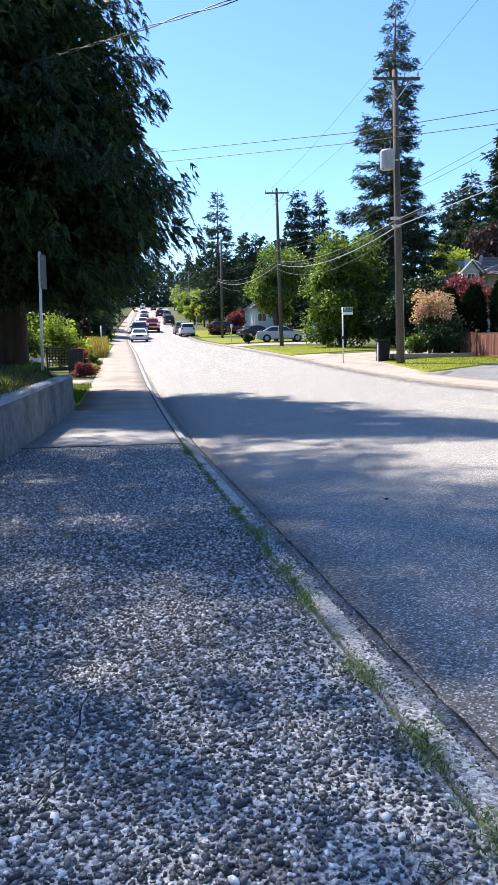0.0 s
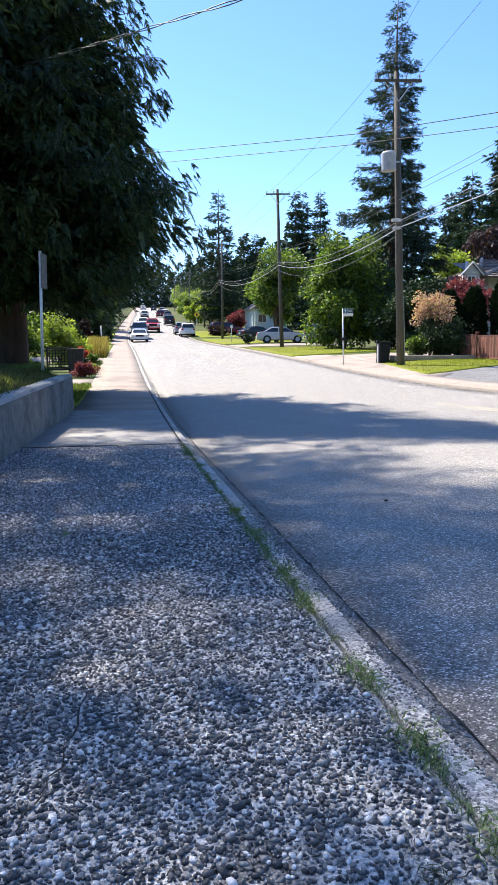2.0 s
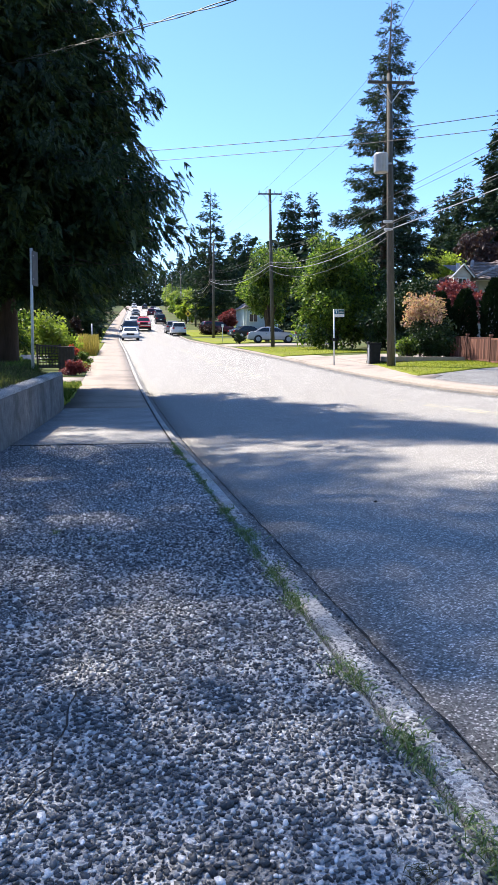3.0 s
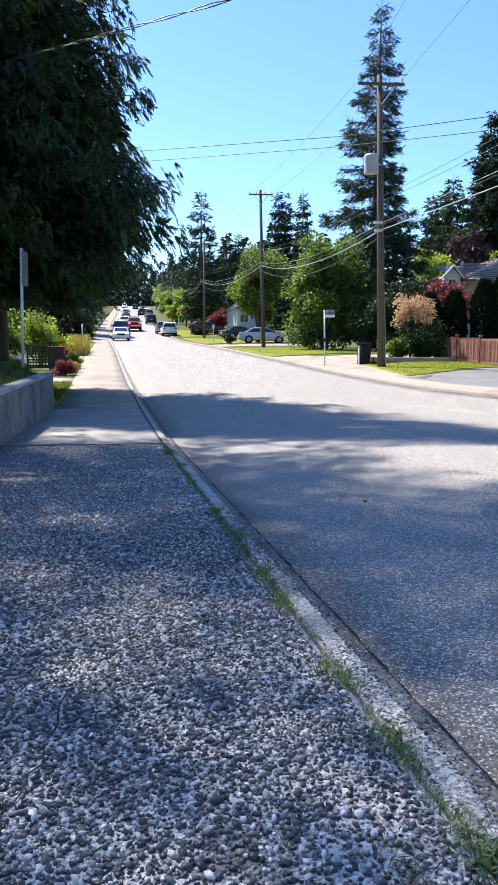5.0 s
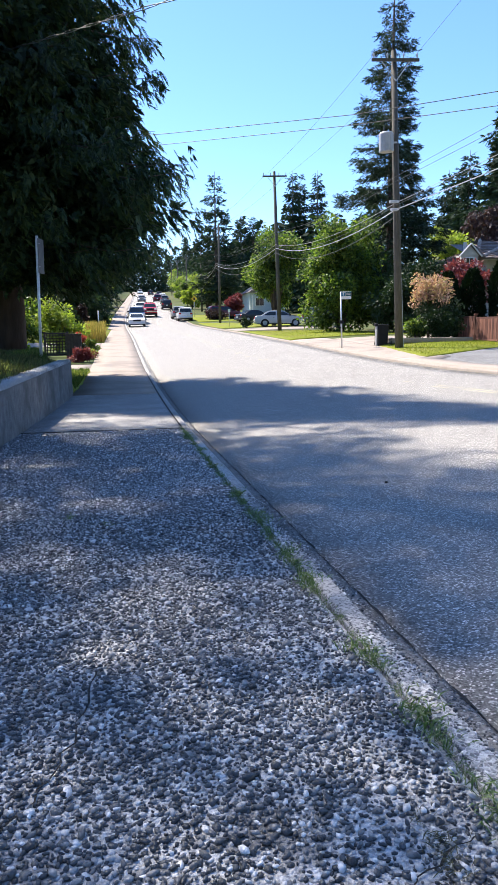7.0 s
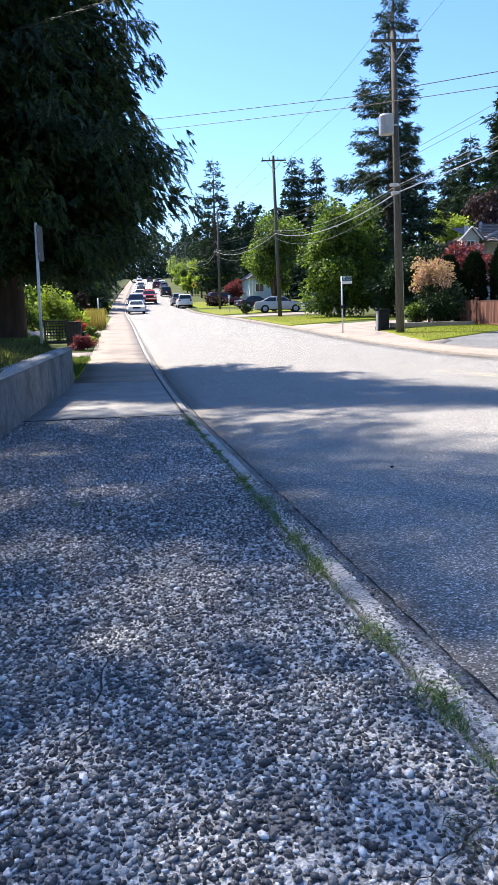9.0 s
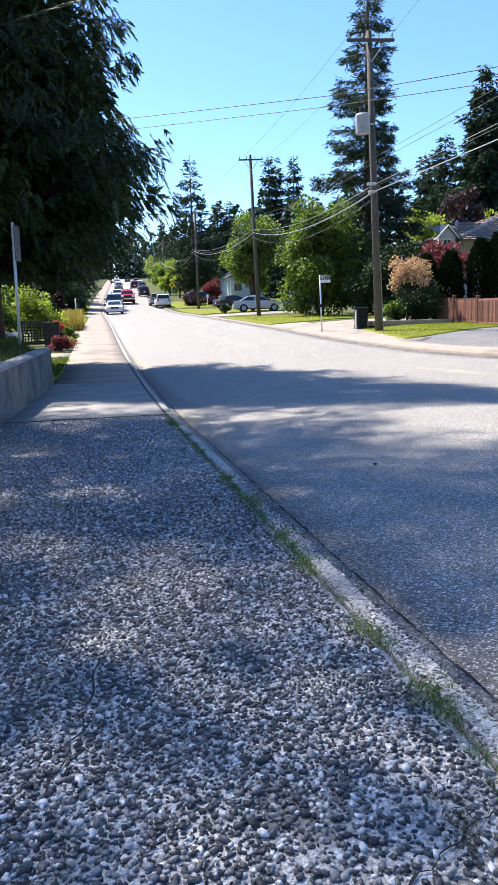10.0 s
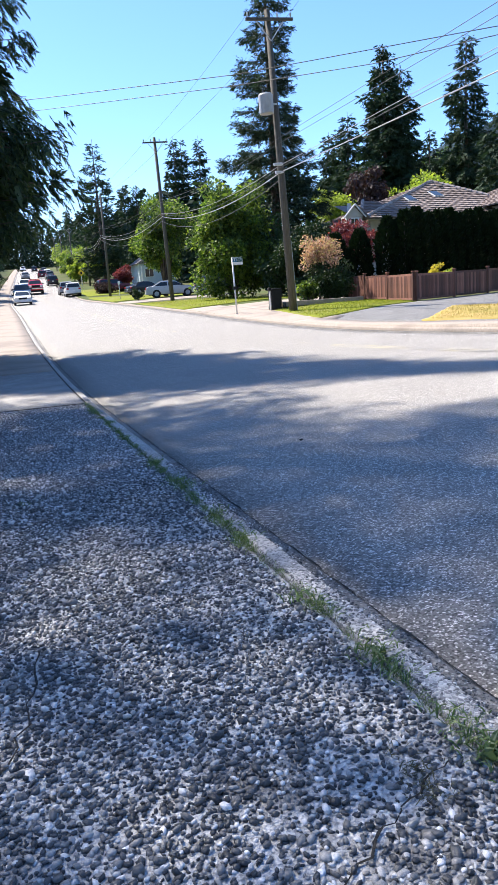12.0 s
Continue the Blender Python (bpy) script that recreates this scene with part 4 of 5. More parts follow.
planter = thing("planter_box", (-2.02, 31.0, land(-2.02, 31.0)), "dark stained wooden planter box", "planter")
for i in range(5):
    part("plank", box((0.115, 0.55, 0.95), (-0.24 + 0.12 * i, 0, 0.45), 0.006), M["dark_wood"], planter)
part("rim", box((0.64, 0.6, 0.05), (0, 0, 0.95), 0.006), M["dark_wood"], planter)


# ---- signs ----
def sign_post(name, place, height, r, label, category, lean=0.0):
    t = thing(name, place, label, category)
    t.matrix_basis = pose(*place, 0, lean, 0)
    part("post", tube([(0, 0, -0.3), (0, 0, height)], [r, r], 10), M["metal"], t, smooth=True)
    return t


s = sign_post("parking_sign", on(-1.74, 16.0), 2.5, 0.03, "galvanised sign post with a plate seen edge-on", "street sign", 1.0)
plate = part("plate", box((0.012, 0.34, 0.70), (0.06, 0.12, 2.1), 0.004, (0, 0, -13)), M["sign_back"], s, "grey back of a sign plate")
part("bolt", tube([(0.0, 0, 2.35), (0.05, 0, 2.35)], [0.012, 0.012], 6), M["metal"], plate)
part("bolt", tube([(0.0, 0, 1.88), (0.05, 0, 1.88)], [0.012, 0.012], 6), M["metal"], plate)

s = sign_post("bus_stop_sign", on(8.72, 29.0), 2.25, 0.03, "slim grey post with a small blue and white stop sign", "street sign", -1.5)
plate = part("plate", box((0.44, 0.012, 0.30), (0.20, -0.03, 2.10), 0.004), M["white_paint"], s, "white sign plate")
part("panel", box((0.17, 0.006, 0.17), (0.085, -0.041, 2.15)), M["sign_green"], plate, "blue square panel")
part("symbol", box((0.09, 0.004, 0.025), (0.085, -0.046, 2.20)), M["white_paint"], plate)
part("symbol", box((0.025, 0.004, 0.11), (0.085, -0.046, 2.15)), M["white_paint"], plate)
part("panel", box((0.23, 0.006, 0.17), (0.295, -0.041, 2.15)), paint("sign_dark", (0.03, 0.10, 0.12)), plate, "dark teal panel")
for i in range(2):
    part("line", box((0.18, 0.004, 0.018), (0.295, -0.046, 2.18 - 0.05 * i)), M["grey_metal"], plate)
part("timetable_case", box((0.16, 0.05, 0.13), (0, -0.05, 1.05), 0.01), M["black_plastic"], s, "black timetable case")

s = sign_post("warning_sign", on(10.1, 106.0), 2.9, 0.035, "yellow diamond warning sign far along the street", "street sign")
plate = part("plate", box((0.66, 0.015, 0.66), (0, -0.05, 2.6), 0.01, (0, 45, 0)), M["sign_yellow"], s, "yellow diamond plate")
part("symbol", box((0.2, 0.01, 0.34), (0, -0.062, 2.58), 0.02), M["black_plastic"], plate)
s = sign_post("white_marker", on(-1.9, 60.0), 1.75, 0.05, "white marker post beside the far pavement", "post")
s = sign_post("garden_sign", on(10.1, 71.0), 1.7, 0.03, "slim post with a white plate on the far lawn", "street sign")
part("plate", box((0.22, 0.015, 0.28), (0, -0.04, 1.55), 0.005), M["white_paint"], s)

hyd = thing("fire_hydrant", on(-1.7, 66.0), "small red and yellow fire hydrant", "hydrant")
part("barrel", tube([(0, 0, -0.05), (0, 0, 0.05), (0, 0, 0.06), (0, 0, 0.5), (0, 0, 0.62), (0, 0, 0.7)], [0.16, 0.16, 0.11, 0.11, 0.12, 0.03], 12), paint("hydrant_red", (0.5, 0.05, 0.03)), hyd, smooth=True)
part("outlet", tube([(-0.2, 0, 0.45), (0.2, 0, 0.45)], [0.06, 0.06], 10), M["sign_yellow"], hyd)

# bin at the drive
bin_t = thing("wheeled_bin", on(10.25, 28.6), "black box-shaped bin with a pale grey front edge", "bin")
part("body", box((0.40, 0.48, 0.78), (0, 0, 0.41), 0.03, taper=1.06), M["black_plastic"], bin_t)
part("lid", box((0.45, 0.54, 0.06), (0, 0, 0.83), 0.02), M["black_plastic"], bin_t)
part("side_post", box((0.05, 0.14, 0.78), (-0.245, -0.1, 0.40), 0.012), M["transformer"], bin_t, "grey side post")
part("cap", box((0.12, 0.17, 0.12), (-0.27, -0.1, 0.84), 0.03), M["black_plastic"], bin_t)
for sx in (-1, 1):
    part("wheel", tube([(sx * 0.14 - 0.03, 0.28, 0.09), (sx * 0.14 + 0.03, 0.28, 0.09)], [0.09, 0.09], 12), M["tyre"], bin_t)

# planted bed by the fence
bed = thing("garden_bed", on(12.4, 29.3), "low concrete edging round a planted bed", "planter", turn=-4)
part("edging", box((3.4, 0.16, 0.2), (0, -0.9, 0.08), 0.02), M["concrete"], bed)
part("edging", box((0.16, 1.8, 0.2), (-1.7, 0, 0.08), 0.02), M["concrete"], bed)
part("soil", box((3.2, 1.8, 0.12), (0.05, 0, 0.06), 0.01), M["ground"], bed)
broadleaf("garden_maple", on(13.0, 30.4), 3.0, 1.15, "small peach-leaved maple above the bed", BED, M["leaf_peach"], 30, 120, 0.10, 0.42, 81, 0.05, category="small tree")
broadleaf("garden_shrub", on(13.2, 29.9), 1.9, 1.15, "dense glossy green rhododendron bush", BED, M["leaf_dark"], 40, 240, 0.11, 0.0, 82, 0.06, category="shrub")
broadleaf("garden_shrub", on(12.1, 29.6), 1.05, 0.6, "leafy green shrub in the bed", BED, M["leaf"], 24, 160, 0.10, 0.0, 83, 0.04, category="shrub")
broadleaf("red_maple", on(17.3, 36.0), 3.8, 1.5, "red-leaved maple behind the fence", BED, M["leaf_red"], 36, 200, 0.14, 0.35, 84, 0.07, category="small tree")
broadleaf("garden_shrub", on(17.0, 27.4), 1.45, 0.32, "bright yellow plant behind the fence", BED, M["leaf_yellow"], 12, 70, 0.09, 0.3, 85, 0.02, category="shrub")
broadleaf("garden_shrub", on(17.9, 27.9), 1.3, 0.35, "lime green plant behind the fence", BED, M["leaf_lime"], 12, 60, 0.09, 0.3, 86, 0.02, category="shrub")
broadleaf("garden_shrub", on(10.3, 62.0), 1.0, 0.6, "small dark bush at the drive's corner", BED, M["leaf_dark"], 16, 100, 0.12, 0.0, 87, 0.03, category="shrub")
broadleaf("garden_shrub", on(11.8, 97.0), 1.3, 1.6, "low burgundy hedge bush by the far street", BED, M["leaf_purple"], 26, 150, 0.2, 0.0, 88, 0.04, category="shrub")


# ---- wooden fence ----
def fence_run(a, b, panels, label):
    """Panels of upright boards between capped posts, from a to b."""
    a, b = Vector((*a, 0)), Vector((*b, 0))
    d = (b - a)
    turn = math.degrees(math.atan2(d.y, d.x))
    f = thing("wooden_fence", (a.x, a.y, land(a.x, a.y)), label, "fence", "garden fence", turn)
    step = d.length / panels
    board = bpy.data.meshes.new("board")
    bm = box((0.125, 0.02, 0.82), (0, 0, 0), 0.004)
    bm.to_mesh(board)
    bm.free()
    board.materials.append(M["fence_wood"])
    for i in range(panels + 1):
        p = a + d * (i / panels)
        dz = land(p.x, p.y) - land(a.x, a.y)
        post = part("post", box((0.10, 0.10, 1.2), (i * step, 0, 0.48 + dz), 0.006), M["fence_wood"], f)
        part("cap", box((0.14, 0.14, 0.05), (i * step, 0, 1.1 + dz), 0.012), M["fence_wood"], post)
    for i in range(panels):
        p = a + d * ((i + 0.5) / panels)
        dz = land(p.x, p.y) - land(a.x, a.y)
        x = (i + 0.5) * step
        for z in (0.08, 0.96):
            part("rail", box((step - 0.1, 0.05, 0.09), (x, 0.0, z + dz), 0.006), M["fence_wood"], f)
        n = int((step - 0.1) / 0.13)
        for k in range(n):
            ob = new("board", board)
            ob.parent = f
            ob.location = (x - (step - 0.1) / 2 + (k + 0.5) * (step - 0.1) / n, 0.004 * (k % 2) - 0.02, 0.52 + dz)
    return f


fence_run((14.9, 31.8), (14.5, 25.0), 3, "red-brown board fence with capped posts beside the lawn")
fence_run((14.6, 24.98), (29.0, 31.9), 6, "red-brown board fence with capped posts along the drive")


def hedge_column(place, height, r, label, seed):
    """One clipped evergreen column: stem and dense upright sprays."""
    global rng
    rng = np.random.default_rng(seed)
    h = thing("hedge_cedar", place, label, "hedge", "cedar hedge")
    part("stem", tube([(0, 0, -0.1), (0, 0, height * 0.9)], [0.05, 0.01], 6), M["bark"], h)
    n = 4200
    f = rng.uniform(0, 1, n) ** 0.9
    a = rng.uniform(0, 6.283, n)
    prof = r * np.minimum(1.0, (1.02 - f) * 3.2) ** 0.7 * (0.9 + 0.12 * np.sin(a * 3 + f * 9))
    rr = prof * rng.uniform(0.72, 1.03, n)
    at = np.stack([rr * np.cos(a), rr * np.sin(a), f * height], 1)
    d = np.stack([np.cos(a) * 0.7, np.sin(a) * 0.7, np.full(n, 0.9)], 1) + rng.normal(size=(n, 3)) * 0.35
    ln = rng.uniform(0.10, 0.24, n)
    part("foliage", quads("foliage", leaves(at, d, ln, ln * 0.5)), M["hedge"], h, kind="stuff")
    return h


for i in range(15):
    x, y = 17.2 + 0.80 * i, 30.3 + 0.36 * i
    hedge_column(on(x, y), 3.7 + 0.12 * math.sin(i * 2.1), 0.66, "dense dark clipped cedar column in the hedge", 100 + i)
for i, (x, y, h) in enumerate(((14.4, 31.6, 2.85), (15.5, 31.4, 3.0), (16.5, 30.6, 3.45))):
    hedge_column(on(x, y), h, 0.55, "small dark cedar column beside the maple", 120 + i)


# ---- tiled house behind the hedge ----
house = thing("house", on(28.0, 49.0), "low house with a brown tiled hip roof behind the hedge", "house")
HZ = land(28.0, 49.0)


def house_box(name, x0, x1, y0, y1, z0, z1, mat, parent, label=""):
    return part(name, box((x1 - x0, y1 - y0, z1 - z0), ((x0 + x1) / 2 - 28, (y0 + y1) / 2 - 49, (z0 + z1) / 2 - HZ), 0.0), mat, parent, label)


house_box("wall", 22.6, 35.0, 44.0, 55.0, HZ - 0.3, 4.72, M["stucco"], house)
house_box("wall", 31.7, 40.0, 40.8, 50.0, HZ - 0.3, 5.2, M["stucco"], house)


def roof_face(parent, a, b, c, d, courses):
    """Stepped courses of tiles between the eave a-b and the ridge d-c."""
    a, b, c, d = [Vector(p) - Vector((28, 49, HZ)) for p in (a, b, c, d)]
    nrm = (b - a).cross(d - a).normalized()
    if nrm.z < 0:
        nrm = -nrm
    for i in range(courses):
        u0, u1 = i / courses, min(1.0, (i + 1.12) / courses)
        p, q, r, s_ = a.lerp(d, u0), b.lerp(c, u0), b.lerp(c, u1), a.lerp(d, u1)
        bm = bmesh.new()
        n = max(3, int((q - p).length / 0.30))
        lo, hi, un = [], [], []
        for k in range(n + 1):
            w = k / n
            arch = 0.075 + 0.03 * (k % 2)
            lo.append(bm.verts.new(p.lerp(q, w) + nrm * arch))
            hi.append(bm.verts.new(s_.lerp(r, w) + nrm * (arch - 0.065)))
            un.append(bm.verts.new(p.lerp(q, w) - nrm * 0.01))
        for k in range(n):
            bm.faces.new((lo[k], lo[k + 1], hi[k + 1], hi[k]))
            bm.faces.new((un[k], un[k + 1], lo[k + 1], lo[k]))
        part("tile_course", bm, M["roof_tile"], parent)


def roof_base(name, pts, faces):
    bm = bmesh.new()
    vs = [bm.verts.new(Vector(p) - Vector((28, 49, HZ))) for p in pts]
    for f in faces:
        bm.faces.new([vs[i] for i in f])
    bmesh.ops.recalc_face_normals(bm, faces=bm.faces)
    return part(name, bm, M["roof_tile"], house)


def ridge(parent, a, b):
    a, b = Vector(a) - Vector((28, 49, HZ)), Vector(b) - Vector((28, 49, HZ))
    n = max(2, int((b - a).length / 0.4))
    for i in range(n):
        p, q = a.lerp(b, i / n), a.lerp(b, (i + 1.1) / n)
        part("ridge_tile", tube([p + Vector((0, 0, 0.09)), q + Vector((0, 0, 0.06))], [0.13, 0.11], 6), M["ridge_tile"], parent)


main = roof_base("roof", [(22.0, 43.3, 4.75), (35.6, 43.3, 4.75), (35.6, 55.6, 4.75), (22.0, 55.6, 4.75), (30.0, 49.0, 7.5), (30.25, 49.0, 7.5)],
                 [(0, 1, 5, 4), (1, 2, 5), (2, 3, 4, 5), (3, 0, 4)])
roof_face(main, (22.0, 43.3, 4.75), (35.6, 43.3, 4.75), (30.25, 49.0, 7.5), (30.0, 49.0, 7.5), 17)
roof_face(main, (22.0, 55.6, 4.75), (22.0, 43.3, 4.75), (30.0, 49.0, 7.5), (29.99, 49.01, 7.5), 18)
ridge(main, (22.0, 43.3, 4.75), (30.0, 49, 7.5))
ridge(main, (35.6, 43.3, 4.75), (30.25, 49, 7.5))
ridge(main, (30.0, 49, 7.5), (30.25, 49, 7.5))
part("fascia", box((13.6, 0.05, 0.2), (28.8 - 28, 43.26 - 49, 4.68 - HZ), 0.005), M["white_paint"], house)
wing = roof_base("roof", [(30.9, 40.0, 5.2), (41.0, 40.0, 5.2), (41.0, 50.6, 5.2), (30.9, 50.6, 5.2), (35.4, 45, 7.2), (36.8, 45, 7.2)],
                 [(0, 1, 5, 4), (1, 2, 5), (2, 3, 4, 5), (3, 0, 4)])
roof_face(wing, (30.9, 40.0, 5.2), (41.0, 40.0, 5.2), (36.8, 45, 7.2), (35.4, 45, 7.2), 15)
roof_face(wing, (30.9, 50.6, 5.2), (30.9, 40.0, 5.2), (35.4, 45, 7.2), (35.39, 45.01, 7.2), 15)
ridge(wing, (30.9, 40.0, 5.2), (35.4, 45, 7.2))
ridge(wing, (35.4, 45, 7.2), (36.8, 45, 7.2))
part("fascia", box((10.1, 0.05, 0.2), (35.95 - 28, 39.96 - 49, 5.13 - HZ), 0.005), M["white_paint"], house)
# small gable at the house's end
gab = roof_base("roof", [(19.85, 42.0, 4.7), (21.25, 42.0, 4.7), (20.55, 42.0, 5.4), (21.85, 45.0, 4.7), (23.25, 45.0, 4.7), (22.55, 45.0, 5.4)], [(0, 3, 5, 2), (1, 2, 5, 4)])
roof_face(gab, (19.85, 42.0, 4.7), (21.85, 45.0, 4.7), (22.55, 45.0, 5.4), (20.55, 42.0, 5.4), 6)
roof_face(gab, (21.25, 42.0, 4.7), (23.25, 45.0, 4.7), (22.55, 45.0, 5.4), (20.55, 42.0, 5.4), 6)
low = roof_base("roof", [(21.4, 43.0, 4.6), (25.6, 43.0, 4.6), (25.6, 50.0, 6.2), (22.8, 50.0, 6.2)], [(0, 1, 2, 3)])
roof_face(low, (21.4, 42.9, 4.62), (25.6, 42.9, 4.62), (25.6, 47.0, 6.1), (23.6, 47.0, 6.1), 11)
ridge(low, (21.4, 42.9, 4.62), (23.6, 47.0, 6.1))
bm = bmesh.new()
bm.faces.new([bm.verts.new((x - 28, 42.15 - 49, z - HZ)) for x, z in ((19.95, 4.72), (21.15, 4.72), (20.55, 5.34))])
part("gable", bm, M["stucco"], house)
house_box("wall", 20.05, 21.1, 42.2, 42.9, HZ - 0.3, 4.74, M["stucco"], house)
part("bargeboard", tube([(19.82 - 28, 42.0 - 49, 4.66 - HZ), (20.55 - 28, 42.0 - 49, 5.42 - HZ)], [0.05, 0.05], 4), M["white_paint"], house)
part("bargeboard", tube([(21.28 - 28, 42.0 - 49, 4.66 - HZ), (20.55 - 28, 42.0 - 49, 5.42 - HZ)], [0.05, 0.05], 4), M["white_paint"], house)


def window(parent, at, w, h, bars=1):
    fr = part("window", box((w, 0.06, h), at, 0.01), M["white_paint"], parent)
    n = bars + 1
    for i in range(n):
        part("pane", box(((w - 0.12) / n - 0.05, 0.02, h - 0.14), (at[0] - w / 2 + 0.06 + (i + 0.5) * (w - 0.12) / n, at[1] - 0.035, at[2])), M["glass"], fr)
    return fr


window(house, (20.55 - 28, 42.17 - 49, 4.35 - HZ), 0.6, 0.6)
window(house, (24.4 - 28, 43.97 - 49, 4.1 - HZ), 1.3, 0.8)
window(house, (32.9 - 28, 40.77 - 49, 4.6 - HZ), 1.7, 1.1, 2)
window(house, (36.0 - 28, 40.77 - 49, 4.6 - HZ), 1.7, 1.1, 2)
for x, y, z in ((26.6, 46.0, 6.08), (29.0, 46.6, 6.38)):
    sk = part("skylight", box((0.75, 1.1, 0.12), (x - 28, y - 49, z - HZ + 0.02), 0.02, (24, 0, 0)), M["grey_metal"], house, "skylight with a grey frame")
    part("pane", box((0.6, 0.95, 0.02), (x - 28, y - 49 - 0.03, z - HZ + 0.085), 0.0, (24, 0, 0)), M["glass"], sk)
for x, y, z in ((30.2, 48.0, 7.05), (34.6, 45.0, 5.6)):
    part("roof_vent", box((0.35, 0.4, 0.18), (x - 28, y - 49, z - HZ + 0.05), 0.02, (24, 0, 0)), M["dark_wood"], house)
part("chimney_pipe", tube([(21.6 - 28, 45.0 - 49, 4.6 - HZ), (21.6 - 28, 45.0 - 49, 5.8 - HZ)], [0.12, 0.12], 8), M["grey_metal"], house)

# pale blue house far along the street
far_house = thing("house", on(20.6, 109.0), "small pale blue gabled house far along the street", "house")
part("wall", box((5.0, 7.0, 3.4), (0, 0, 1.6), 0.0), M["siding"], far_house)
bm = bmesh.new()
vs = [bm.verts.new(p) for p in ((-2.9, -3.9, 3.2), (2.9, -3.9, 3.2), (0, -3.9, 5.1), (-2.9, 3.9, 3.2), (2.9, 3.9, 3.2), (0, 3.9, 5.1))]
for f in ((0, 1, 2), (3, 5, 4), (0, 2, 5, 3), (1, 4, 5, 2), (0, 3, 4, 1)):
    bm.faces.new([vs[i] for i in f])
part("roof", bm, M["roof_tile"], far_house)
part("gable", box((3.0, 0.1, 1.0), (0, -3.93, 3.75)), M["white_paint"], far_house)
window(far_house, (-1.1, -3.52, 1.9), 1.3, 1.2)
window(far_house, (1.3, -3.52, 1.9), 1.1, 1.2)
part("porch_post", box((0.14, 0.14, 2.8), (-2.3, -4.3, 1.4), 0.01), M["white_paint"], far_house)
part("porch_post", box((0.14, 0.14, 2.8), (2.3, -4.3, 1.4), 0.01), M["white_paint"], far_house)


# ---- vehicles ----
def extruded(profile, w0, w1, bevel):
    """A side profile drawn out to its width, narrowing from w0 low down to w1 at the top."""
    bm = bmesh.new()
    zs = [p[1] for p in profile]
    lo, hi = min(zs), max(zs)
    wide = lambda z: w0 + (w1 - w0) * (z - lo) / (hi - lo)
    left = [bm.verts.new((x, wide(z), z)) for x, z in profile]
    right = [bm.verts.new((x, -wide(z), z)) for x, z in profile]
    n = len(profile)
    bm.faces.new(left)
    bm.faces.new(right[::-1])
    for i in range(n):
        bm.faces.new((left[i], right[i], right[(i + 1) % n], left[(i + 1) % n]))
    bmesh.ops.recalc_face_normals(bm, faces=bm.faces)
    if bevel:
        bmesh.ops.bevel(bm, geom=bm.edges[:], offset=bevel, segments=2, affect="EDGES", profile=0.6)
    return bm


SHAPES = {
    "sedan": dict(body=[(-2.25, 0.28), (-2.33, 0.55), (-2.28, 0.9), (-2.1, 1.0), (-1.35, 1.02), (1.0, 0.98), (1.9, 0.86), (2.22, 0.72), (2.31, 0.5), (2.25, 0.28)],
                  cabin=[(-1.8, 0.98), (-1.05, 1.39), (-0.6, 1.46), (0.1, 1.44), (0.45, 1.36), (1.15, 0.94)], w=0.89, r=0.33, axles=(-1.38, 1.42)),
    "suv": dict(body=[(-2.2, 0.35), (-2.28, 0.7), (-2.25, 1.02), (-2.1, 1.08), (1.0, 1.06), (1.95, 0.98), (2.2, 0.8), (2.27, 0.5), (2.2, 0.35)],
                cabin=[(-2.22, 1.04), (-2.0, 1.6), (-1.75, 1.70), (0.2, 1.69), (0.5, 1.6), (1.2, 1.03)], w=0.93, r=0.36, axles=(-1.32, 1.42)),
    "pickup": dict(body=[(-3.0, 0.55), (-3.1, 0.9), (-3.05, 1.28), (-2.9, 1.34), (1.0, 1.34), (2.3, 1.30), (2.8, 1.18), (2.9, 0.85), (2.85, 0.5), (2.6, 0.45), (-2.8, 0.5)],
                   cabin=[(-1.25, 1.3), (-1.15, 1.9), (-0.9, 1.99), (0.5, 1.98), (0.78, 1.9), (1.4, 1.31)], w=1.0, r=0.41, axles=(-1.85, 1.95))}


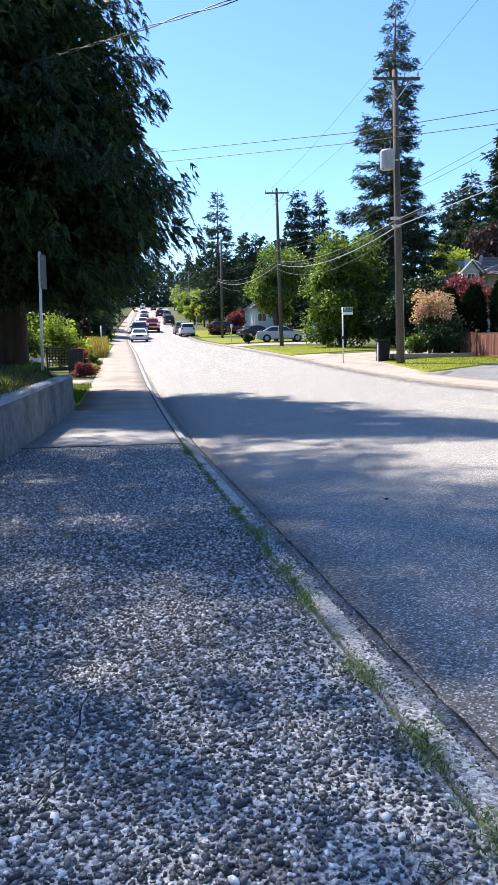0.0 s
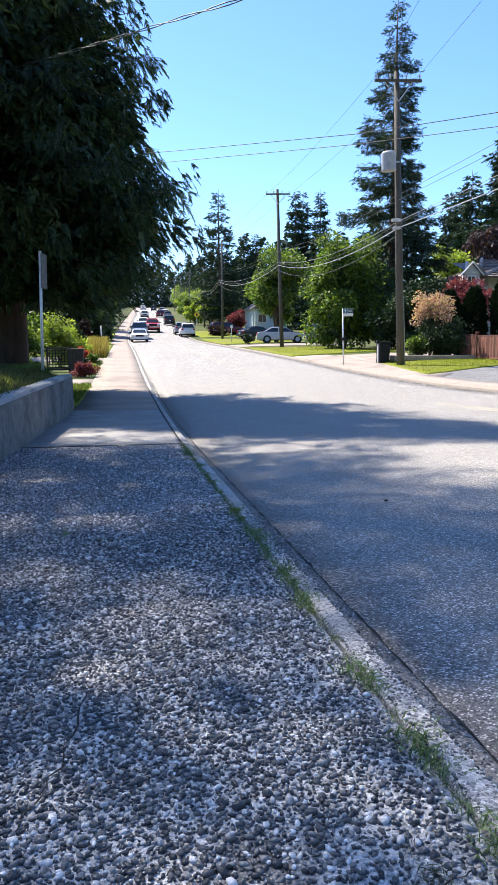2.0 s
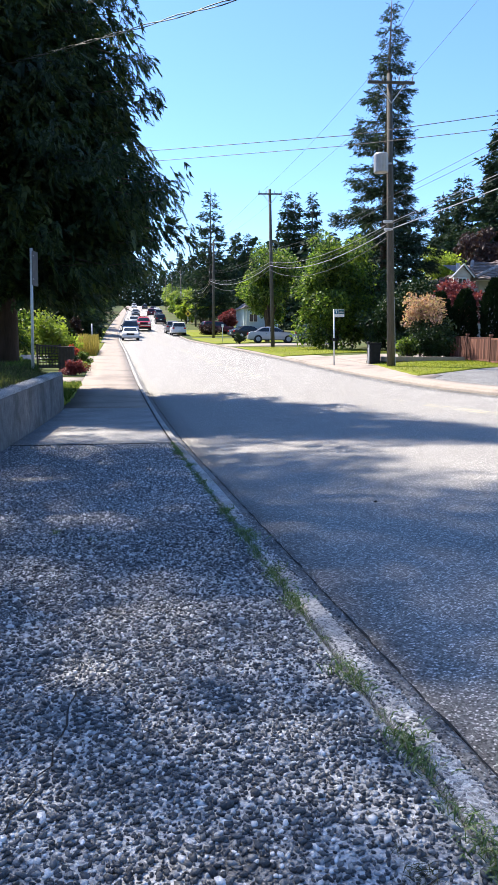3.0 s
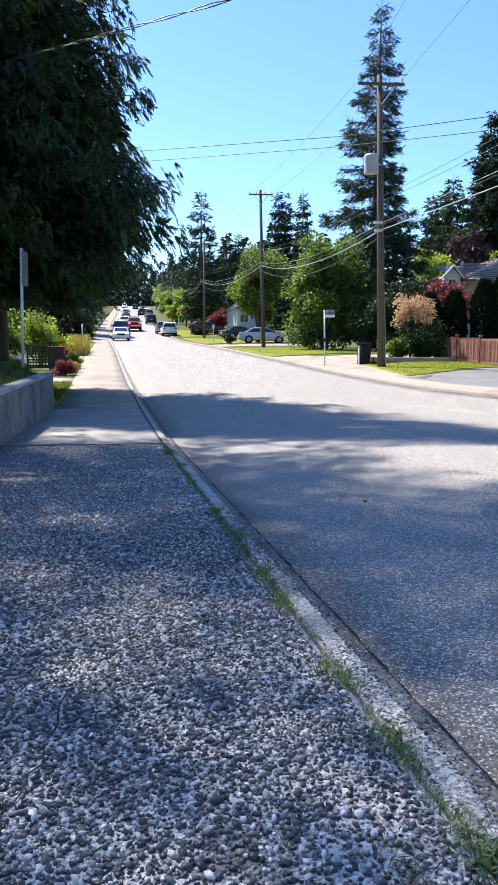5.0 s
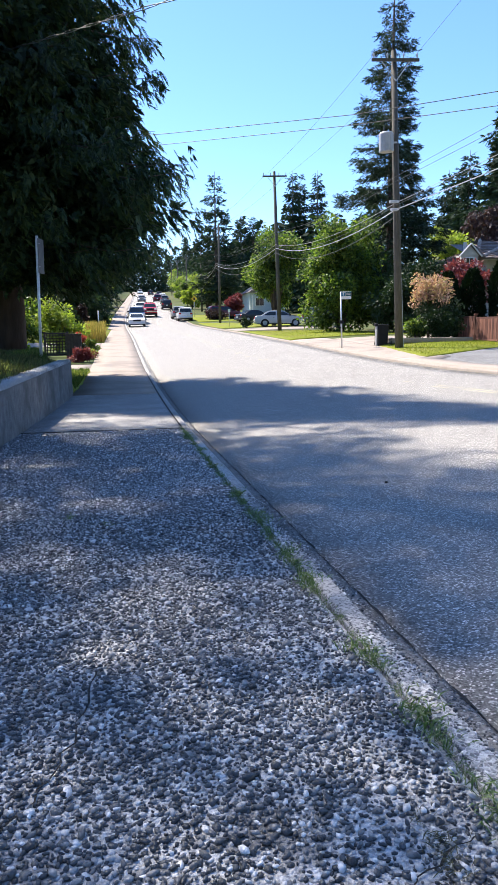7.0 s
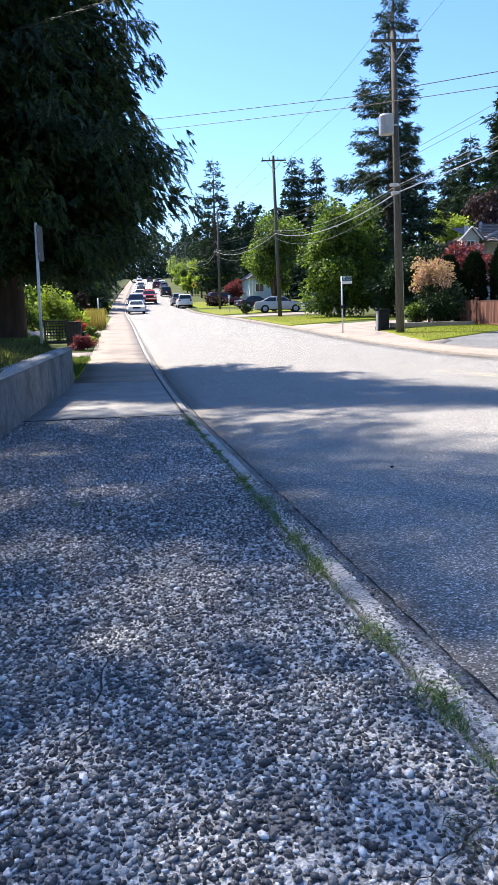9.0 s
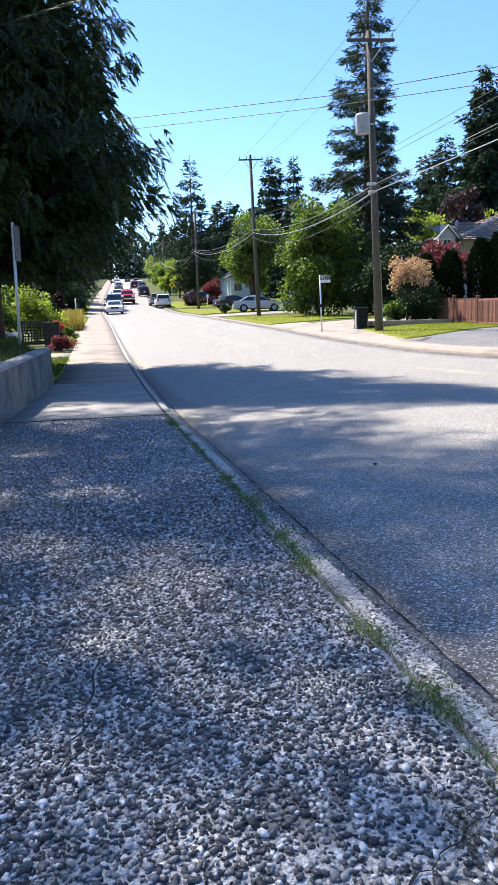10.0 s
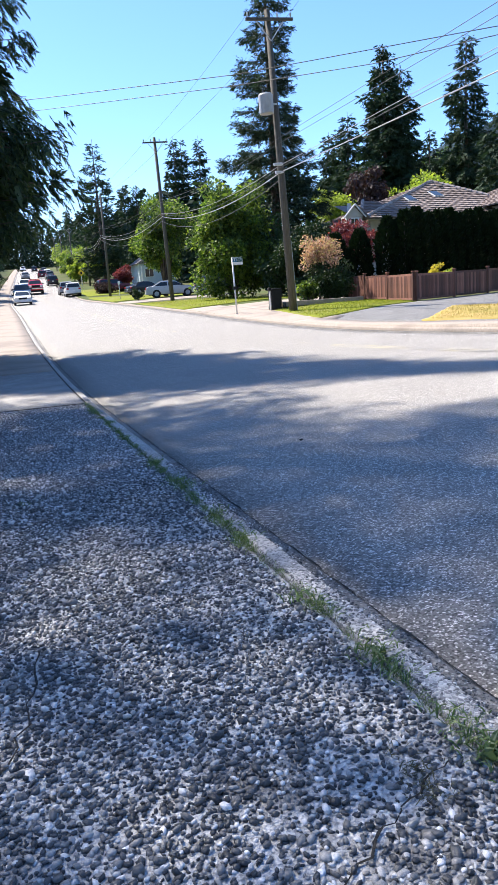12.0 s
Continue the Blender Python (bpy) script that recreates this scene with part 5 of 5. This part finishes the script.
def vehicle(name, shape, place, turn, colour, label, category="car", lightbar=False):
    k = SHAPES[shape]
    v = thing(name, place, label, category, "vehicles in the street", turn)
    w, r = k["w"], k["r"]
    body = part("body", extruded(k["body"], w, w - 0.03, 0.05), colour, v, smooth=True)
    part("cabin", extruded(k["cabin"], w - 0.04, w - 0.26, 0.04), colour, v, smooth=True)
    c = k["cabin"]
    lo, hi = min(p[1] for p in c), max(p[1] for p in c)
    wide = lambda z: (w - 0.04) + (-0.22) * (z - lo) / (hi - lo)
    x0, x1 = c[0][0] + 0.25, c[-1][0] - 0.18
    t0, t1 = c[1][0] + 0.12, c[-2][0] - 0.06
    zb, zt = lo + 0.07, hi - 0.12
    mid = (x0 + x1) / 2 - 0.05
    tm = (t0 + t1) / 2 - 0.05
    for sy in (-1, 1):
        for quad in (((x0, zb), (mid - 0.05, zb), (tm - 0.05, zt), (t0, zt)), ((mid + 0.05, zb), (x1, zb), (t1, zt), (tm + 0.05, zt))):
            bm = bmesh.new()
            vs = [bm.verts.new((x, sy * (wide(z) + 0.012), z)) for x, z in quad]
            bm.faces.new(vs if sy < 0 else vs[::-1])
            part("side_window", bm, M["glass"], v)
        part("mirror", box((0.14, 0.2, 0.16), (x1 - 0.05, sy * (w + 0.08), lo + 0.1), 0.03), M["black_plastic"], v)
        part("door_handle", box((0.16, 0.03, 0.03), (mid - 0.25, sy * (w - 0.01), lo - 0.12), 0.005), M["chrome"], body)
        for ax in k["axles"]:
            part("arch", tube([(ax, sy * (w - 0.12), r), (ax, sy * (w + 0.004), r)], [r * 1.13, r * 1.13], 18), M["black_plastic"], body)
            wheel = part("wheel", tube([(ax, sy * (w - 0.2), r), (ax, sy * (w - 0.0), r), (ax, sy * (w + 0.02), r)], [r, r, r * 0.92], 18), M["tyre"], v)
            part("rim", tube([(ax, sy * (w + 0.015), r), (ax, sy * (w + 0.03), r)], [r * 0.66, r * 0.58], 12), M["grey_metal"], wheel)
    for a, b in ((c[-1], c[-2]), (c[0], c[1])):
        sx = 1 if a is c[-1] else -1
        bm = bmesh.new()
        p0 = (a[0] + (b[0] - a[0]) * 0.12, a[1] + (b[1] - a[1]) * 0.12)
        p1 = (a[0] + (b[0] - a[0]) * 0.95, a[1] + (b[1] - a[1]) * 0.95)
        vs = [bm.verts.new((p[0] + sx * 0.02, sy * (wide(p[1]) - 0.09), p[1] + 0.02)) for p, sy in ((p0, -1), (p0, 1), (p1, 1), (p1, -1))]
        bm.faces.new(vs)
        part("windscreen" if sx > 0 else "rear_window", bm, M["glass"], v)
    f, bk = max(p[0] for p in k["body"]), min(p[0] for p in k["body"])
    zf = sorted(k["body"], key=lambda p: -p[0])[0][1]
    zh = {"sedan": 0.66, "suv": 0.78, "pickup": 1.02}[shape]
    for sy in (-1, 1):
        part("headlight", box((0.14, 0.36, 0.16 if shape != "pickup" else 0.3), (f - 0.09, sy * (w - 0.24), zh), 0.03), M["headlight"], v)
        part("tail_light", box((0.10, 0.28, 0.2), (bk + 0.05, sy * (w - 0.2), zh + 0.15), 0.03), M["tail_light"], v)
    part("grille", box((0.08, 2 * w - 0.95, 0.2 if shape != "pickup" else 0.34), (f - 0.04, 0, zh), 0.02), M["black_plastic"], v)
    part("bumper", box((0.16, 2 * w - 0.06, 0.16), (f - 0.02, 0, zh - 0.3), 0.04), M["chrome"] if shape == "pickup" else colour, v)
    part("bumper", box((0.14, 2 * w - 0.08, 0.16), (bk + 0.02, 0, zh - 0.28), 0.04), M["chrome"] if shape == "pickup" else colour, v)
    part("number_plate", box((0.02, 0.3, 0.15), (bk - 0.055, 0, zh - 0.05), 0.003), M["white_paint"], v)
    part("underside", box((f - bk - 0.5, 2 * w - 0.3, 0.2), (0, 0, r * 0.95), 0.02), M["black_plastic"], v)
    if lightbar:
        bar = part("light_bar", box((0.28, 1.3, 0.1), (0.15, 0, hi + 0.06), 0.03), M["grey_metal"], v, "roof light bar")
        for i, m in enumerate(("tail_light", "amber", "tail_light", "amber")):
            part("lamp", box((0.3, 0.26, 0.11), (0.15, -0.48 + 0.32 * i, hi + 0.065), 0.03), M[m], bar)
    return v


M["headlight"] = material("headlight", [(0.75, 0.72, 0.66), (0.85, 0.82, 0.76)], 0.1, 6)
M["tail_light"] = material("tail_light", [(0.35, 0.01, 0.01), (0.5, 0.02, 0.02)], 0.2, 6)
M["amber"] = material("amber", [(0.7, 0.25, 0.02), (0.8, 0.3, 0.03)], 0.2, 6)
PAINT = {n: paint("paint_" + n, c) for n, c in dict(silver=(0.45, 0.46, 0.46), white=(0.66, 0.68, 0.70), red=(0.42, 0.02, 0.035), black=(0.03, 0.03, 0.035),
         dark=(0.06, 0.065, 0.075), grey=(0.25, 0.26, 0.28), burgundy=(0.12, 0.02, 0.035)).items()}


def on_road(x, y):
    return (x, y, float(road_height(np.float64(x - float(bend(y))), np.float64(y))) + 0.0)


vehicle("sedan_car", "sedan", on(14.3, 67.5, 0.02), -8, PAINT["silver"], "silver sedan parked across the drive")
vehicle("suv_car", "suv", on(18.6, 67.0), 30, PAINT["dark"], "dark grey SUV parked behind the tree")
vehicle("sedan_car", "sedan", on(15.6, 88.0), 20, PAINT["black"], "black car parked on a far drive")
vehicle("sedan_car", "suv", on(13.4, 99.0), 10, PAINT["burgundy"], "dark burgundy car behind the low hedge")
vehicle("suv_car", "suv", on_road(7.9, 97.0), 90, PAINT["white"], "white SUV parked at the kerb")
vehicle("suv_car", "suv", on_road(7.6, 103.5), 90, PAINT["grey"], "grey SUV parked at the kerb")
vehicle("suv_car", "suv", on_road(8.0, 138.0), 90, PAINT["black"], "black SUV driving away along the street")
vehicle("pickup_truck", "pickup", on_road(4.0, 112.0), -90, PAINT["red"], "red pickup truck with a roof light bar", "truck", True)
vehicle("sedan_car", "sedan", on_road(1.5, 83.0), -90, PAINT["white"], "white sedan parked at the kerb facing back")
vehicle("pickup_truck", "pickup", on_road(1.7, 92.5), -90, PAINT["dark"], "dark pickup parked at the kerb", "truck")
vehicle("suv_car", "suv", on_road(1.9, 104.0), -90, PAINT["white"], "white car parked further along the kerb")
vehicle("suv_car", "suv", on_road(3.0, 128.0), -90, PAINT["white"], "white car parked further along the kerb")
for i, (x, y, c, a) in enumerate(((9.9, 178, "grey", 90), (10.2, 192, "white", 90), (8.5, 185, "burgundy", 90), (10.6, 200, "white", 90), (11.0, 225, "grey", 90), (4.6, 180, "grey", -90), (9.9, 262, "dark", 90), (6.8, 285, "white", -90))):
    vehicle("suv_car", "suv", on_road(x, y), a, PAINT[c], "distant car along the street")


# ---- pavement details ----
def stone_ball():
    """A ball of 12 corners and 20 triangles."""
    bm = bmesh.new()
    bmesh.ops.create_icosphere(bm, subdivisions=1, radius=1.0)
    v = np.array([p.co[:] for p in bm.verts])
    f = np.array([[p.index for p in q.verts] for q in bm.faces])
    bm.free()
    return v, f[v[f].mean(1)[:, 2] > -0.75]


BALL_V, BALL_F = stone_ball()
CRACKS = [((0.60, 1.12), (0.45, 1.03), (0.35, 0.96), (0.22, 0.86)), ((-0.75, 2.80), (-0.52, 2.88), (-0.41, 3.04), (-0.30, 3.12)), ((0.18, 2.10), (0.05, 1.99), (-0.03, 1.94), (-0.13, 2.0), (-0.16, 1.68), (-0.22, 1.40), (-0.33, 1.22))]


def off_cracks(x, y):
    best = np.full(len(x), 9.0)
    for line in CRACKS:
        for (ax, ay), (bx, by) in zip(line, line[1:]):
            t = np.clip(((x - ax) * (bx - ax) + (y - ay) * (by - ay)) / ((bx - ax) ** 2 + (by - ay) ** 2), 0, 1)
            best = np.minimum(best, np.hypot(x - ax - t * (bx - ax), y - ay - t * (by - ay)))
    return best


g = np.random.default_rng(33)
step = 0.0116
gx, gy = np.meshgrid(np.arange(-1.15, 0.635, step), np.arange(0.85, 4.7, step * 0.87))
gx = gx + (np.arange(gx.shape[0]) % 2)[:, None] * step * 0.5
px = (gx + g.normal(size=gx.shape) * 0.0032).ravel()
py = (gy + g.normal(size=gy.shape) * 0.0032).ravel()
worn = np.array([noise.noise((float(a) * 2.2, float(b) * 2.2, 3.0)) for a, b in zip(px, py)])
keep = (off_cracks(px, py) > 0.004) & (px > -1.31) & (px < 0.63) & (g.uniform(size=px.size) < 0.985 - 0.20 * np.clip((worn - 0.05) * 3, 0, 1)) & (g.uniform(size=px.size) < np.interp(py, [0.8, 3.6, 4.7], [1, 1, 0.3]) * (px > -0.42 - 0.16 * py))
px, py = px[keep], py[keep]
order = np.argsort(np.hypot(px - 0.35, py))
px, py = px[order], py[order]
n = len(px)
rad = np.exp(g.normal(size=n) * 0.30) * 0.0068
asp = g.uniform(0.45, 0.85, n)
spin = g.uniform(0, 6.283, n)
tall = rad * g.uniform(0.38, 0.66, n)
pz = along_road(py) - 0.0055 + tall * g.uniform(-0.15, 0.75, n)
near_slab = next(o for o in bpy.data.objects if o.name == "pavement_near")
shapes = []
for k in range(6):
    me = bpy.data.meshes.new("pebble")
    v = BALL_V * (1 + 0.13 * g.normal(size=(len(BALL_V), 1)))
    me.from_pydata(v.tolist(), [], BALL_F.tolist())
    finish(me, M["pebble_one"])
    shapes.append(me)
for i in range(300):
    ob = new("pebble", shapes[i % 6])
    ob.parent = near_slab
    ob.location, ob.rotation_euler, ob.scale = (px[i], py[i], pz[i]), (g.normal() * 0.2, g.normal() * 0.2, spin[i]), (rad[i], rad[i] * asp[i], tall[i])


def stones(name, x, y, z, r, a, t, turn_, parent, label, shape=(BALL_V, BALL_F)):
    """Stones set in concrete, in one mesh."""
    m = len(x)
    sv, sf = shape
    v = sv[None] * (1 + 0.13 * g.normal(size=(m, len(sv), 1)))
    v = v * np.stack([r, r * a, t], 1)[:, None, :]
    v[..., 2] += v[..., 0] * g.normal(size=(m, 1)) * 0.22
    c, s_ = np.cos(turn_)[:, None], np.sin(turn_)[:, None]
    v = np.stack([v[..., 0] * c - v[..., 1] * s_, v[..., 0] * s_ + v[..., 1] * c, v[..., 2]], -1) + np.stack([x, y, z], 1)[:, None, :]
    f = (sf[None] + (np.arange(m) * len(sv))[:, None, None]).reshape(-1)
    me = bpy.data.meshes.new(name)
    me.vertices.add(m * len(sv))
    me.vertices.foreach_set("co", v.astype(np.float32).ravel())
    me.loops.add(len(f))
    me.loops.foreach_set("vertex_index", f.astype(np.int32))
    me.polygons.add(len(f) // 3)
    me.polygons.foreach_set("loop_start", np.arange(0, len(f), 3, dtype=np.int32))
    me.polygons.foreach_set("loop_total", np.full(len(f) // 3, 3, np.int32))
    me.update(calc_edges=True)
    return part(name, me, M["pebble"], parent, label, smooth=True, kind="stuff")


stones("pebbles", px[300:], py[300:], pz[300:], rad[300:], asp[300:], tall[300:], spin[300:], near_slab, "grey river pebbles set in the concrete")
# low stones further along, each a dome of five faces
ring = np.arange(5) * 2 * math.pi / 5
DOME = (np.concatenate([np.stack([np.cos(ring), np.sin(ring), 0 * ring], 1), [[0, 0, 1.0]]]), np.array([[k, (k + 1) % 5, 5] for k in range(5)]))
gx, gy = np.meshgrid(np.arange(-1.52, 0.63, 0.0175), np.arange(0.55, 9.0, 0.0185))
qx = (gx + g.normal(size=gx.shape) * 0.005).ravel()
qy = (gy + g.normal(size=gy.shape) * 0.005).ravel()
keep = (qy < 8.99) & ((qy > 4.02) | (qx < -0.42 - 0.16 * qy) | (qy < 0.85)) & (qx < 0.635) & (qx > -1.53 + 0.03 * qy) & (g.uniform(size=qx.size) < np.interp(qy, [4.0, 4.02, 4.7, 9.0], [0.95, 0.6, 0.95, 0.9]))
qx, qy = qx[keep], qy[keep]
n = len(qx)
qr = 0.0078 * np.exp(g.normal(size=n) * 0.28)
stones("pebbles", qx, qy, along_road(qy) - 0.0045, qr, g.uniform(0.6, 0.95, n), qr * g.uniform(0.5, 1.1, n), g.uniform(0, 6.28, n), bpy.data.objects["pavement_middle"], "grey river pebbles set in the concrete", DOME)
n = 2800
kx, ky = g.uniform(0.667, 0.745, n), 0.9 + 3.6 * g.uniform(size=n) ** 1.2
kr = 0.0045 * np.exp(g.normal(size=n) * 0.3)
stones("pebbles", kx, ky, along_road(ky) + 0.004, kr, g.uniform(0.7, 1, n), kr * 0.7, g.uniform(0, 6.28, n), bpy.data.objects["kerb_left"], "fine pale grit in the kerb top")
n = 2600
kx, ky = g.uniform(0.78, 0.862, n), 1.2 + 3.6 * g.uniform(size=n) ** 1.2
kr = 0.0036 * np.exp(g.normal(size=n) * 0.35)
stones("pebbles", kx, ky, along_road(ky) + 0.03 * (kx - 0.71) - 0.075 - 0.12 * (kx - 0.776), kr, g.uniform(0.7, 1, n), kr * 0.7, g.uniform(0, 6.28, n), bpy.data.objects["gutter_left"], "grit in the gutter")

# cracks, as dark soil-filled grooves
M["soil"] = material("soil", [(0.008, 0.0075, 0.007), (0.022, 0.02, 0.017)], 0.95, 60, 0.5, 90)
for line in CRACKS:
    bm = bmesh.new()
    pts = []
    for a, b in zip(line, line[1:]):
        for u in np.linspace(0, 1, 7)[:-1]:
            pts.append((a[0] + (b[0] - a[0]) * u + g.normal() * 0.006, a[1] + (b[1] - a[1]) * u + g.normal() * 0.006))
    rows = []
    for i, (x, y) in enumerate(pts):
        q, r = pts[max(i - 1, 0)], pts[min(i + 1, len(pts) - 1)]
        d = Vector((r[0] - q[0], r[1] - q[1], 0)).normalized()
        w = g.uniform(0.0008, 0.0032)
        z = float(along_road(y)) - 0.001
        rows.append((bm.verts.new((x - d.y * w, y + d.x * w, z)), bm.verts.new((x + d.y * w, y - d.x * w, z))))
    for a, b in zip(rows, rows[1:]):
        bm.faces.new((a[0], a[1], b[1], b[0]))
    tagged(part("crack", bm, M["soil"], near_slab), "dark soil-filled crack")


def tuft(x, y, n, h, spread, label, mat, seed, wide=0.10, lean=0.55, group="weeds in the kerb joint"):
    """A tuft of bent blades: each blade two quads."""
    q = np.random.default_rng(seed)
    at = np.stack([q.normal(size=n) * spread * 0.45, q.normal(size=n) * spread, np.zeros(n)], 1)
    d = unit(np.stack([q.normal(size=n) * lean, q.normal(size=n) * lean, np.full(n, 0.9)], 1))
    ln = h * q.uniform(0.4, 1.15, n)
    side = unit(np.cross(d, q.normal(size=(n, 3)))) * (ln * wide * 0.5)[:, None]
    mid_ = at + d * (ln * 0.55)[:, None]
    tip = mid_ + unit(d * np.array([1.9, 1.9, 0.25])) * (ln * 0.5)[:, None]
    a = np.stack([at - side * 0.7, at + side * 0.7, mid_ + side, mid_ - side], 1)
    b = np.stack([mid_ - side, mid_ + side, tip + side * 0.15, tip - side * 0.15], 1)
    t = thing("grass_tuft", (x, y, float(along_road(y)) - 0.004), label, "weeds", group, q.uniform(-20, 20))
    part("grass", quads("grass", np.concatenate([a, b])), mat, t, kind="stuff")
    return t


M["weed"] = material("weed", [(0.065, 0.11, 0.035), (0.12, 0.18, 0.06), (0.27, 0.30, 0.16)], 0.6, 20, island=1, translucent=0.3)
M["moss"] = material("moss", [(0.07, 0.065, 0.03), (0.13, 0.12, 0.05)], 0.9, 20, island=1)
q = np.random.default_rng(44)
y = 1.02
i = 0
while y < 9.2:
    big = q.uniform() ** 1.5
    tuft(0.652 + q.normal() * 0.008, y, int(60 + 120 * big), 0.02 + 0.026 * big, 0.026 + 0.034 * big, "small green grass tuft growing in the kerb joint", M["weed"], 200 + i)
    y += 0.06 + 0.11 * q.uniform() + 0.004 * y
    i += 1
tuft(0.50, 1.07, 260, 0.022, 0.05, "patch of dry brown moss on the pavement", M["moss"], 300, 0.08, 0.9)
tuft(0.66, 1.08, 14, 0.055, 0.012, "broad-leaved green weed at the kerb", M["weed"], 301, 0.4, 1.0)
tuft(-0.35, 4.05, 60, 0.03, 0.03, "tiny grass tuft in a pavement crack", M["weed"], 302)
tuft(-0.15, 3.85, 40, 0.025, 0.03, "tiny grass tuft in a pavement crack", M["weed"], 303)

# grit along the dark joint between gutter and asphalt
gap = bmesh.new()
prev = None
for y in np.arange(0.6, 30, 0.06):
    x = 0.875 + 0.009 * noise.noise((0, y * 5, 1))
    w = max(0.003, 0.009 + 0.012 * noise.noise((3, y * 7, 1)))
    z = float(lie(np.float64(x), y))
    cur = (gap.verts.new((x - w, y, z - 0.0835)), gap.verts.new((x + w, y, z - 0.0965)))
    if prev:
        gap.faces.new((prev[0], prev[1], cur[1], cur[0]))
    prev = cur
tagged(part("gutter_joint", gap, M["soil"]), "dark dirt-filled joint between gutter and asphalt", "joint", kind="structure")
# the joint between the two kinds of pavement
tagged(part("pavement_joint", box((2.0, 0.009, 0.006), (-0.38, 9.01, float(along_road(9.01)) + 0.001)), M["soil"]), "dark joint across the concrete pavement", "joint", kind="structure")

# dark joint between the kerb and the concrete pavement
joint = bmesh.new()
prev = None
for y in np.arange(9.1, 23.0, 0.2):
    z = float(along_road(y)) + 0.006
    w = 0.010 + 0.004 * noise.noise((1, y * 4, 2))
    cur = (joint.verts.new((0.652 + float(bend(y)) - w, y, z)), joint.verts.new((0.652 + float(bend(y)) + w, y, z)))
    if prev:
        joint.faces.new((prev[0], prev[1], cur[1], cur[0]))
    prev = cur
tagged(part("kerb_joint", joint, M["soil"]), "dark dirt-filled joint beside the kerb", "joint", kind="structure")

rock = thing("stone", (1.79, 4.88, float(road_height(np.float64(1.79), np.float64(4.88)))), "small dark stone lying on the asphalt", "stone")
bm = bmesh.new()
bmesh.ops.create_icosphere(bm, subdivisions=2, radius=0.011)
for v in bm.verts:
    v.co = Vector((v.co.x * 1.3, v.co.y, v.co.z * 0.7 + 0.006)) * (1 + 0.25 * noise.noise(v.co * 60))
part("body", bm, M["soil"], rock, smooth=True)
